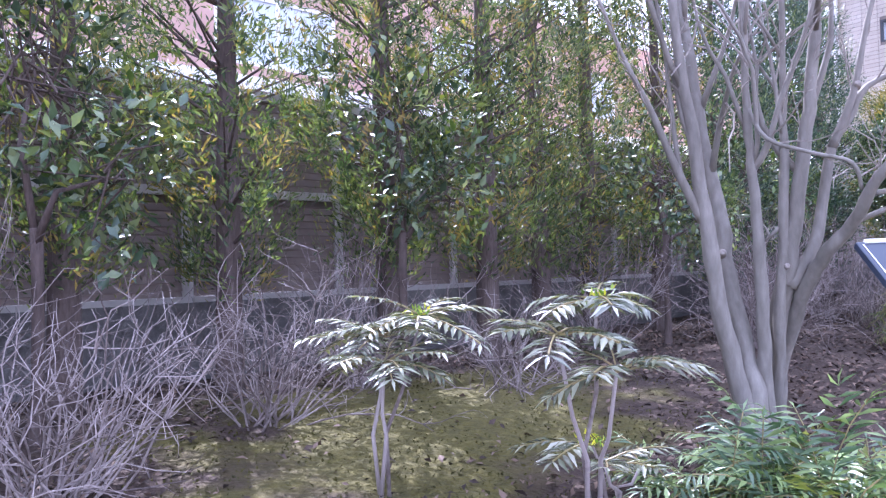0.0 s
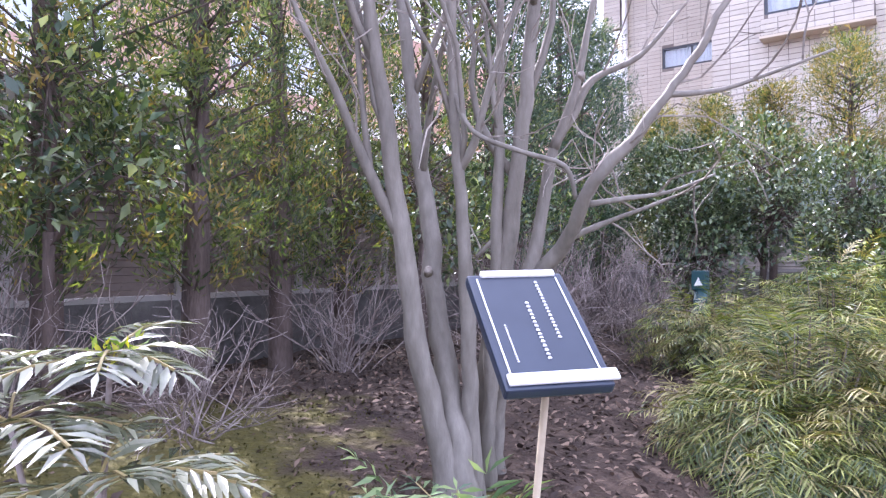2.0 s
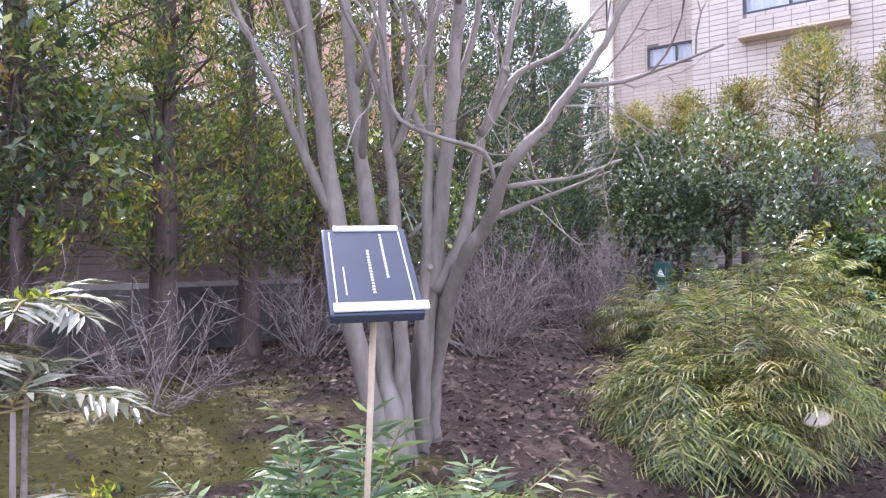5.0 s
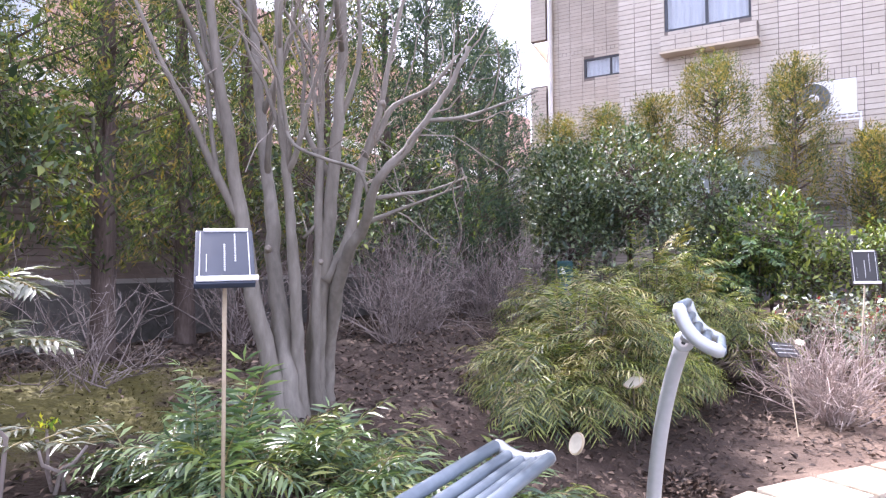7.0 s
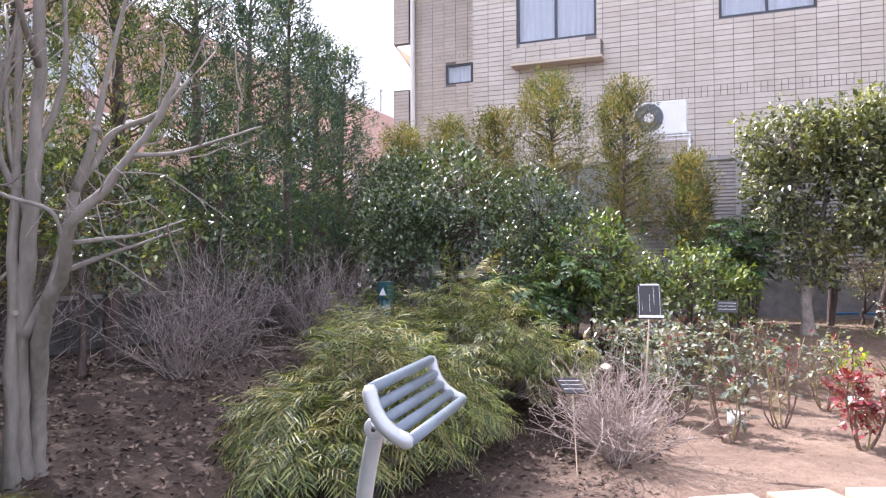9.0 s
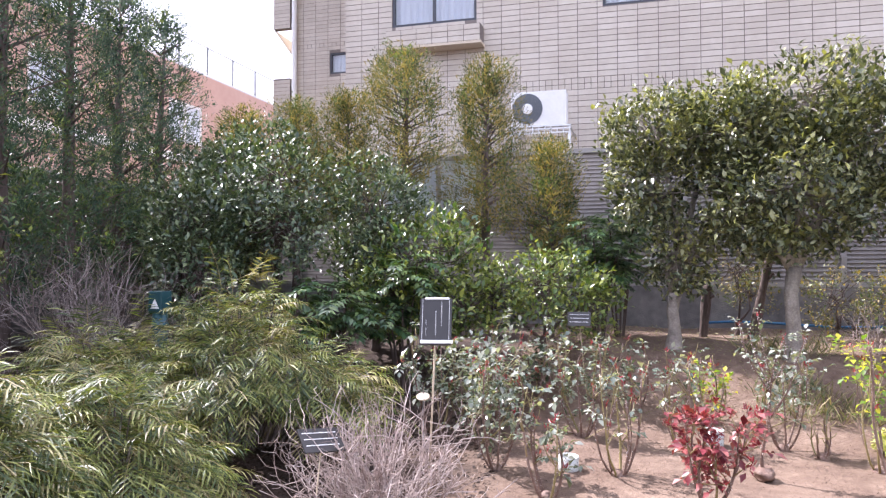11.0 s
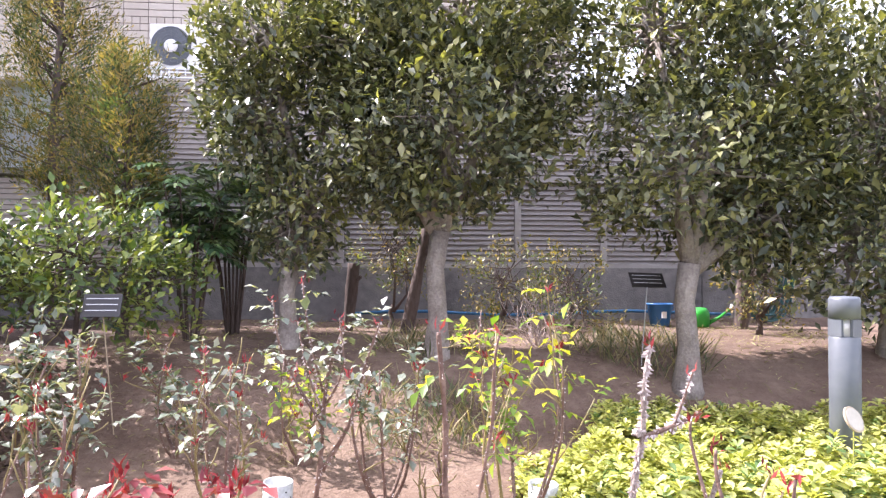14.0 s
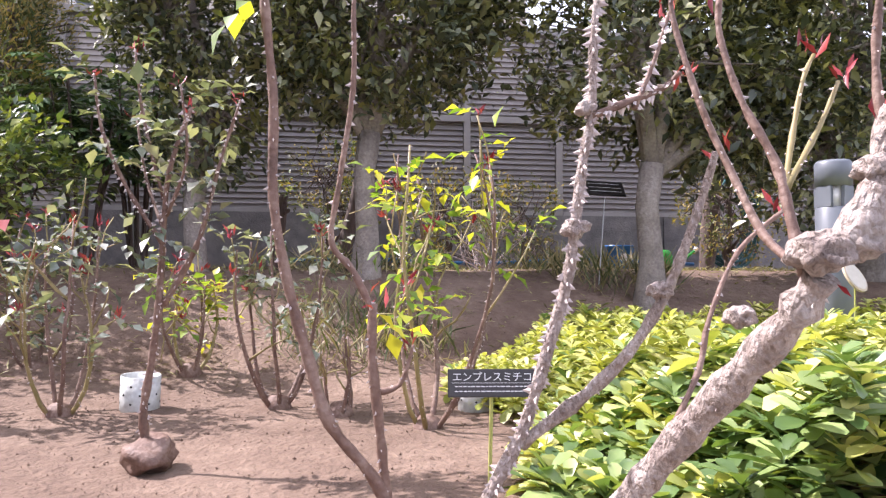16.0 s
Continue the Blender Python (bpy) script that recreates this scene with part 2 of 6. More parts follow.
_mask = _op("MULTIPLY", _mask, 3.0)
_clampn = _n.new("ShaderNodeClamp")
_l.new(_mask, _clampn.inputs[0])
# darker earth west of the roses: colour includes hedge and frond shade
_west_shade = _op("MULTIPLY", _op("ADD", _op("SUBTRACT", 1.3, _sep.outputs[0]), _op("MULTIPLY", _op("SUBTRACT", _patch.outputs[0], 0.5), 2.5)), 1.2)
_shade_clamp = _n.new("ShaderNodeClamp")
_l.new(_west_shade, _shade_clamp.inputs[0])
_base = _n["Principled BSDF"].inputs["Base Color"].links[0].from_socket
_m1, _m2 = _n.new("ShaderNodeMix"), _n.new("ShaderNodeMix")
for _m in (_m1, _m2):
    _m.data_type = "RGBA"
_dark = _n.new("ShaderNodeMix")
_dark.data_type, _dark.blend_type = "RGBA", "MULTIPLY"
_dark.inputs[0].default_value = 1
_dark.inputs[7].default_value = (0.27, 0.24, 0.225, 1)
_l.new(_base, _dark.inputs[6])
_l.new(_shade_clamp.outputs[0], _m1.inputs[0])
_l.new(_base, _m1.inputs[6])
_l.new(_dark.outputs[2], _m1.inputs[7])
_ramp = _n.new("ShaderNodeValToRGB")
_ramp.color_ramp.elements[0].color = (0.03, 0.028, 0.006, 1)
_ramp.color_ramp.elements[1].color = (0.125, 0.105, 0.016, 1)
_grain = _n.new("ShaderNodeTexNoise")
_grain.inputs["Scale"].default_value = 22
_grain.inputs["Detail"].default_value = 6
_l.new(_co.outputs["Object"], _grain.inputs[0])
_l.new(_grain.outputs[0], _ramp.inputs[0])
_l.new(_clampn.outputs[0], _m2.inputs[0])
_l.new(_m1.outputs[2], _m2.inputs[6])
_l.new(_ramp.outputs[0], _m2.inputs[7])
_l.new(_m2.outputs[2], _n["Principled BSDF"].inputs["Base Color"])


# ---- mesh tools ----
class Geo:
    """Collects vertices and faces of one mesh."""

    def __init__(self):
        self.v, self.f = [], []

    def add(self, verts, faces):
        o = len(self.v)
        self.v.extend(tuple(p) for p in verts)
        self.f.extend(tuple(i + o for i in q) for q in faces)
        return self

    def box(self, a, b, m=None):
        (x0, y0, z0), (x1, y1, z1) = a, b
        vs = [Vector(p) for p in ((x0, y0, z0), (x1, y0, z0), (x1, y1, z0), (x0, y1, z0), (x0, y0, z1), (x1, y0, z1), (x1, y1, z1), (x0, y1, z1))]
        if m is not None:
            vs = [m @ p for p in vs]
        return self.add(vs, ((3, 2, 1, 0), (4, 5, 6, 7), (0, 1, 5, 4), (1, 2, 6, 5), (2, 3, 7, 6), (3, 0, 4, 7)))

    def tube(self, pts, radii, sides=6, cap=True):
        pts = [Vector(p) for p in pts]
        n = len(pts)
        if isinstance(radii, (int, float)):
            radii = [radii] * n
        side = None
        rings = []
        for i in range(n):
            d = (pts[min(i + 1, n - 1)] - pts[max(i - 1, 0)]).normalized()
            if side is None:
                side = d.orthogonal().normalized()
            side = (side - d * side.dot(d))
            side = side.normalized() if side.length > 1e-6 else d.orthogonal().normalized()
            up = d.cross(side)
            rings.append([pts[i] + (side * math.cos(a) + up * math.sin(a)) * radii[i] for a in (2 * math.pi * k / sides for k in range(sides))])
        faces = [(i * sides + k, i * sides + (k + 1) % sides, (i + 1) * sides + (k + 1) % sides, (i + 1) * sides + k) for i in range(n - 1) for k in range(sides)]
        if cap:
            faces.append(tuple(range(sides - 1, -1, -1)))
            faces.append(tuple((n - 1) * sides + k for k in range(sides)))
        return self.add([p for r in rings for p in r], faces)

    def lathe(self, profile, sides=20, m=None, close=True):
        vs = []
        for r, z in profile:
            for k in range(sides):
                a = 2 * math.pi * k / sides
                p = Vector((r * math.cos(a), r * math.sin(a), z))
                vs.append(m @ p if m is not None else p)
        n = len(profile)
        fs = [(i * sides + k, i * sides + (k + 1) % sides, (i + 1) * sides + (k + 1) % sides, (i + 1) * sides + k) for i in range(n - 1) for k in range(sides)]
        if close:
            fs.append(tuple(range(sides - 1, -1, -1)))
            fs.append(tuple((n - 1) * sides + k for k in range(sides)))
        return self.add(vs, fs)

    def mesh(self, name, smooth=False):
        me = bpy.data.meshes.new(name)
        me.from_pydata([tuple(p) for p in self.v], [], self.f)
        if smooth:
            me.shade_smooth()
        return me


def part(name, geo, mat, parent=None, label="", smooth=False, place=None):
    """Links a Geo or a mesh as ONE mesh object, under its thing if there is one."""
    me = geo.mesh(name, smooth) if isinstance(geo, Geo) else geo
    if mat and not me.materials:
        me.materials.append(mat)
    ob = new(name, me)
    if parent is not None:
        ob.parent = parent
    if place is not None:
        ob.matrix_basis = place
    if label:
        tagged(ob, label)
    return ob


def thing(name, m, label, category, group="", kind=""):
    ob = new(name)
    ob.empty_display_size = 0.1
    ob.matrix_basis = m
    return tagged(ob, label, category, group, kind)


def rounded_box(name, a, b, r=0.006):
    bm = bmesh.new()
    bmesh.ops.create_cube(bm, size=1)
    for v in bm.verts:
        v.co = Vector([a[i] + (v.co[i] + 0.5) * (b[i] - a[i]) for i in range(3)])
    bmesh.ops.bevel(bm, geom=bm.edges[:], offset=r, segments=2, affect="EDGES", profile=0.6)
    me = bpy.data.meshes.new(name)
    bm.to_mesh(me)
    bm.free()
    return me


def unit(a):
    return a / np.maximum(np.linalg.norm(a, axis=-1, keepdims=True), 1e-9)


def leaf_mesh(name, base, way, up, length, width, fold=0.18, droop=0.15, mat=None, wide_at=0.45):
    """Many folded leaves in one mesh: base points, directions, up vectors, lengths and widths."""
    n = len(base)
    way = unit(way)
    side = unit(np.cross(way, up))
    nrm = np.cross(side, way)
    length = np.broadcast_to(np.asarray(length, float), (n,))[:, None]
    width = np.broadcast_to(np.asarray(width, float), (n,))[:, None]
    mid = base + way * length * wide_at
    v = np.stack([base, mid + side * width / 2 + nrm * width * fold, base + way * length * 0.55 - nrm * length * droop * 0.1,
                  mid - side * width / 2 + nrm * width * fold, base + way * length - nrm * length * droop], axis=1).reshape(-1, 3)
    o = np.arange(n)[:, None] * 5
    quads = np.concatenate([o + np.array([[0, 2, 4, 1]]), o + np.array([[0, 3, 4, 2]])], axis=1).reshape(-1)
    me = bpy.data.meshes.new(name)
    me.vertices.add(len(v))
    me.vertices.foreach_set("co", v.astype(np.float32).ravel())
    me.loops.add(len(quads))
    me.loops.foreach_set("vertex_index", quads.astype(np.int32))
    me.polygons.add(2 * n)
    me.polygons.foreach_set("loop_start", np.arange(0, 8 * n, 4, dtype=np.int32))
    me.update(calc_edges=True)
    me.validate()
    if mat:
        me.materials.append(mat)
    return me


def round_leaf_mesh(name, base, way, up, length, width, fold, droop, mat):
    """Many broad blunt leaves in one mesh, widest past the middle, folded along the midrib."""
    n = len(base)
    way = unit(way)
    side = unit(np.cross(way, up))
    nrm = np.cross(side, way)
    L, W = length[:, None], width[:, None]

    def spot(t, s, rise):
        return base + way * L * t + side * W * s + nrm * (W * rise - L * droop * t * t)

    v = np.stack([spot(0, 0, 0), spot(0.45, 0.36, fold * 0.7), spot(0.78, 0.5, fold), spot(1.0, 0.17, fold * 0.3), spot(1.0, -0.17, fold * 0.3), spot(0.78, -0.5, fold), spot(0.45, -0.36, fold * 0.7), spot(0.6, 0, 0)], axis=1).reshape(-1, 3)
    o = np.arange(n)[:, None] * 8
    quads = np.concatenate([o + np.array([q]) for q in ((0, 7, 2, 1), (7, 4, 3, 2), (0, 6, 5, 7))], axis=1).reshape(-1)
    tris = (o + np.array([[7, 5, 4]])).reshape(-1)
    loops = np.concatenate([quads, tris])
    me = bpy.data.meshes.new(name)
    me.vertices.add(len(v))
    me.vertices.foreach_set("co", v.astype(np.float32).ravel())
    me.loops.add(len(loops))
    me.loops.foreach_set("vertex_index", loops.astype(np.int32))
    me.polygons.add(4 * n)
    me.polygons.foreach_set("loop_start", np.concatenate([np.arange(0, 12 * n, 4), 12 * n + np.arange(0, 3 * n, 3)]).astype(np.int32))
    me.update(calc_edges=True)
    me.validate()
    me.materials.append(mat)
    return me


def ball(rng, n):
    return unit(rng.normal(size=(n, 3)))


# ---- ground ----
EDGE = [(-6.0, -4.2), (-0.10, 1.72), (0.78, 4.22), (1.45, 5.28), (2.25, 5.78), (3.6, 6.38), (9.0, 6.7)]


def smooth01(a):
    a = np.clip(a, 0, 1)
    return a * a * (3 - 2 * a)


def bed_height(x, y):
    x, y = np.asarray(x, float), np.asarray(y, float)
    west = 0.36 * smooth01((0.7 - x) / 1.9) + 0.10 * smooth01((-1.2 - x) / 1.8)
    back = 0.50 * smooth01((y - 8.7) / 1.5) + 0.03 * smooth01((y - 10.2) / 2)
    return 0.34 + np.maximum(west, back)


def edge_side(x, y):
    """Signed distance from the bed's edge, positive inside the bed."""
    x, y = np.asarray(x, float), np.asarray(y, float)
    best = np.full(x.shape, 1e9)
    sign = np.ones(x.shape)
    for (ax, ay), (bx, by) in zip(EDGE[:-1], EDGE[1:]):
        dx, dy = bx - ax, by - ay
        t = np.clip(((x - ax) * dx + (y - ay) * dy) / (dx * dx + dy * dy), 0, 1)
        d = np.hypot(x - ax - t * dx, y - ay - t * dy)
        s = np.where(dx * (y - ay) - dy * (x - ax) > 0, 1.0, -1.0)
        sign = np.where(d < best, s, sign)
        best = np.minimum(best, d)
    return best * sign


def G(x, y):
    return float(bed_height(x, y))


def ground():
    xs = np.concatenate([[-400, -120, -40, -15, -8], np.arange(-5, 8.01, 0.07), [10, 15, 40, 120, 400]])
    ys = np.concatenate([[-400, -120, -40, -12, -5], np.arange(-2.5, 13.01, 0.07), [15, 20, 40, 120, 400]])
    X, Y = np.meshgrid(xs, ys)
    inside = smooth01((edge_side(X, Y) + 0.16) / 0.12)
    rng = np.random.default_rng(3)
    rough = rng.normal(0, 0.0025, X.shape) + 0.018 * np.sin(X * 3.1 + 1.3 * np.sin(Y * 2.3)) * np.sin(Y * 2.7 + X)
    # path level sunk to suit the camera's height; the drop is unseen
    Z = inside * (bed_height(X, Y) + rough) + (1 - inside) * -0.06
    far = np.maximum(np.maximum(-5 - X, X - 8), np.maximum(-2.5 - Y, Y - 13)) > 0.5
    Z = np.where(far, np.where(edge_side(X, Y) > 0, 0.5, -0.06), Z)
    h, w = X.shape
    me = bpy.data.meshes.new("ground")
    idx = np.arange(h * w).reshape(h, w)
    quads = np.stack([idx[:-1, :-1], idx[:-1, 1:], idx[1:, 1:], idx[1:, :-1]], -1).reshape(-1, 4)
    me.from_pydata(np.stack([X, Y, Z], -1).reshape(-1, 3).tolist(), [], quads.tolist())
    me.shade_smooth()
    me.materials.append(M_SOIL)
    ob = new("ground", me)
    tagged(ob, "bare brown garden earth with mossy patches", "ground", kind="structure")


ground()


def paving():
    g = Geo()
    outer = [(-6.0, -4.2), (-0.10, 1.72), (0.78, 4.22), (1.45, 5.28), (2.25, 5.78), (3.6, 6.38), (9.0, 6.7)]
    ins = []
    for k, (x, y) in enumerate(outer):
        a, b = outer[max(k - 1, 0)], outer[min(k + 1, len(outer) - 1)]
        d = Vector((b[0] - a[0], b[1] - a[1], 0)).normalized()
        ins.append((x + d.y * 0.3, y - d.x * 0.3))
    lower = ins + [(9.0, -4.2)]
    # unseen path slab, added at the sunk level
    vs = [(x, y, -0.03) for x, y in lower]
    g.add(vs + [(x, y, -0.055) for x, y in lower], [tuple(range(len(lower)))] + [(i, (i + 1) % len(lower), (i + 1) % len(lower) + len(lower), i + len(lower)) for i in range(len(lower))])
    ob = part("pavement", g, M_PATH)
    tagged(ob, "unseen grey path slab sunk below the camera", "path", kind="structure")
    # light pavers along the bed, made as blocks over the added unseen drop
    me = rounded_box("coping_block", (-0.19, -0.16, -0.46), (0.19, 0.16, 0.0), 0.012)
    me.materials.append(M_PAVER)
    root = thing("kerb", pose(0, 0, 0), "pale sandstone pavers edging the bed", "kerb", kind="structure")
    for (ax, ay), (bx, by) in zip(EDGE[1:-1], EDGE[2:]):
        L = math.hypot(bx - ax, by - ay)
        n = max(1, int(L / 0.39))
        ang = math.degrees(math.atan2(by - ay, bx - ax))
        for i in range(n):
            t = (i + 0.5) / n
            x, y = ax + (bx - ax) * t, ay + (by - ay) * t
            if x > 6:
                continue
            nx, ny = (by - ay) / L, -(bx - ax) / L
            part("coping_block", me, None, root, place=pose(x + nx * 0.1, y + ny * 0.1, max(0.37, min(G(x, y), 0.5)) + 0.01, 0, 0, ang))


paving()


# ---- garden boundary ----
def slat_panel(name, w, h, mat):
    """A louvre panel, w wide along x, h high, slats of 40 mm."""
    g = Geo()
    n = int(h / 0.052)
    for i in range(n):
        z = (i + 0.5) * h / n
        g.box((0, -0.006, -0.032), (w, 0.006, 0.032), pose(0, 0, z, -24))
    return g.mesh(name)


def fence(tag, a, b, wall_h, z0, z1, base, slat_mat, label, bay=1.0, wall_mat=None):
    """A concrete dwarf wall with louvre panels between posts above, from a to b in plan."""
    L = math.hypot(b[0] - a[0], b[1] - a[1])
    ang = math.degrees(math.atan2(b[1] - a[1], b[0] - a[0]))
    root = thing(tag, pose(a[0], a[1], 0, 0, 0, ang), label, "fence", kind="structure")
    g = Geo()
    n = int(L / 2.0)
    g.box((0, -0.055, base - 0.3), (L, 0.055, wall_h - 0.02))
    wall_mat = wall_mat or M_CONCRETE
    core = part("dwarf_wall", g, wall_mat, root)
    for i in range(n):
        part("wall_section", Geo().box((i * L / n + 0.006, -0.07, base - 0.3), ((i + 1) * L / n - 0.006, 0.07, wall_h)), wall_mat, core)
    bays = int(L / bay)
    w = L / bays
    me = slat_panel("louvre_panel", w - 0.07, z1 - z0, slat_mat)
    me.materials.append(slat_mat)
    post = Geo().box((-0.032, -0.035, wall_h), (0.032, 0.035, z1 + 0.03)).mesh("fence_post")
    post.materials.append(M_POST)
    rail = Geo().box((0, -0.022, -0.03), (w - 0.066, 0.03, 0.03)).mesh("rail")
    rail.materials.append(M_POST)
    for i in range(bays + 1):
        part("fence_post", post, None, root, place=pose(i * w, 0, 0))
        if i < bays:
            part("louvre_panel", me, None, root, place=pose(i * w + 0.035, 0, z0))
            for z in (z0 - 0.02, (z0 + z1) / 2, z1 - 0.01):
                part("rail", rail, None, root, place=pose(i * w + 0.033, -0.026, z))


fence("fence_north", (-4.6, 12.45), (11.0, 12.45), 1.40, 1.43, 3.22, 0.86, M_FENCE, "grey louvre fence on a stained concrete dwarf wall", 0.88)
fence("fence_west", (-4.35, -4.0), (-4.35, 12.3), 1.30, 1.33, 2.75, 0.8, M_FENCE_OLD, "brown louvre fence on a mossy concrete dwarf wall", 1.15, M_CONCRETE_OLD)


# ---- neighbouring houses ----
TW, TH = 0.36, 0.108


def wall_frame(a, b):
    """Pose of a wall from a to b in plan: x along it, y into the house."""
    return pose(a[0], a[1], 0, 0, 0, math.degrees(math.atan2(b[1] - a[1], b[0] - a[0]))), math.hypot(b[0] - a[0], b[1] - a[1])


tile_me = Geo().box((0.006, -0.012, 0.006), (TW - 0.006, 0.004, TH - 0.006)).mesh("tile")
tile_me.materials.append(M_TILE)


def tiled(root, m, L, z0, z1, holes, first=0):
    """Tiles on a wall; the first ones are parts of their own, the others one joined part."""
    rest = Geo()
    made = 0
    rows = int((z1 - z0) / TH)
    cols = int(L / TW)
    tw = L / cols
    for r in range(rows):
        z = z0 + r * TH
        soldier = any(abs(z - s) < TH / 2 for s in (4.9, 5.02, 7.9))
        for c in range(cols):
            spans = [(c * tw + k * tw / 3, c * tw + (k + 1) * tw / 3) for k in range(3)] if soldier else [(c * tw, (c + 1) * tw)]
            for xa, xb in spans:
                za, zb = z, z + TH
                whole = True
                for h0, h1, h2, h3 in holes:
                    if xb > h0 and xa < h1 and zb > h2 and za < h3:
                        whole = False
                        if xa < h0:
                            xb = h0
                        elif xb > h1:
                            xa = h1
                        elif za < h2:
                            zb = h2
                        elif zb > h3:
                            za = h3
                        else:
                            xb = xa
                if xb - xa < 0.03 or zb - za < 0.03:
                    continue
                if whole and not soldier and made < first and 3.2 < z < 6.6:
                    part("tile", tile_me, None, root, place=m @ pose(xa, 0, z))
                    made += 1
                else:
                    rest.box((xa + 0.006, -0.012, za + 0.006), (xb - 0.006, 0.004, zb - 0.006))
    rest.v = [tuple(m @ Vector(p)) for p in rest.v]
    part("tile_field", rest, M_TILE, root, "beige rectangular wall tiles")


def wall_with_holes(root, m, L, z0, z1, holes, mat, t=0.2):
    g = Geo()
    xs = sorted({0, L, *[h[0] for h in holes], *[h[1] for h in holes]})
    zs = sorted({z0, z1, *[h[2] for h in holes], *[min(h[3], z1) for h in holes]})
    for xa, xb in zip(xs[:-1], xs[1:]):
        for za, zb in zip(zs[:-1], zs[1:]):
            if not any(xa >= h[0] - 1e-4 and xb <= h[1] + 1e-4 and za >= h[2] - 1e-4 and zb <= h[3] + 1e-4 for h in holes):
                g.box((xa, 0, za), (xb, t, zb), m)
    return part("wall", g, mat, root)


def sash_window(root, m, x0, x1, z0, z1, name, sashes=2, curtain=True):
    """Aluminium sliding window in a wall opening."""
    w = part(name, Geo().box((x0, 0.02, z0), (x1, 0.10, z0 + 0.05), m).box((x0, 0.02, z1 - 0.05), (x1, 0.10, z1), m).box((x0, 0.02, z0 + 0.05), (x0 + 0.05, 0.10, z1 - 0.05), m).box((x1 - 0.05, 0.02, z0 + 0.05), (x1, 0.10, z1 - 0.05), m), M_DARKFRAME, root, "dark aluminium window frame")
    step = (x1 - x0 - 0.1) / sashes
    for i in range(1, sashes):
        x = x0 + 0.05 + i * step
        part("mullion", Geo().box((x - 0.028, 0.025, z0 + 0.05), (x + 0.028, 0.085, z1 - 0.05), m), M_DARKFRAME, w)
    for i in range(sashes):
        xa = x0 + 0.05 + i * step + (0.028 if i else 0)
        xb = x0 + 0.05 + (i + 1) * step - (0.028 if i < sashes - 1 else 0)
        pane = part("pane", Geo().box((xa, 0.05, z0 + 0.05), (xb, 0.056, z1 - 0.05), m), M_GLASS, w)
        pane.visible_shadow = False
    if curtain:
        g = Geo()
        n = int((x1 - x0) / 0.06)
        for i in range(n):
            xa, xb = x0 + i * (x1 - x0) / n, x0 + (i + 1) * (x1 - x0) / n
            ya, yb = 0.17 + 0.018 * (i % 2), 0.17 + 0.018 * ((i + 1) % 2)
            g.add([m @ Vector(p) for p in ((xa, ya, z0), (xb, yb, z0), (xb, yb, z1), (xa, ya, z1))], [(0, 1, 2, 3)])
        part("curtain", g, M_CURTAIN, w, "pale drawn curtain")
    # dark sheet: the unlit room's shade is put into its colour
    part("room_shade_sheet", Geo().box((x0 - 0.1, 0.5, z0 - 0.1), (x1 + 0.1, 0.52, z1 + 0.1), m), M_ROOM, w)


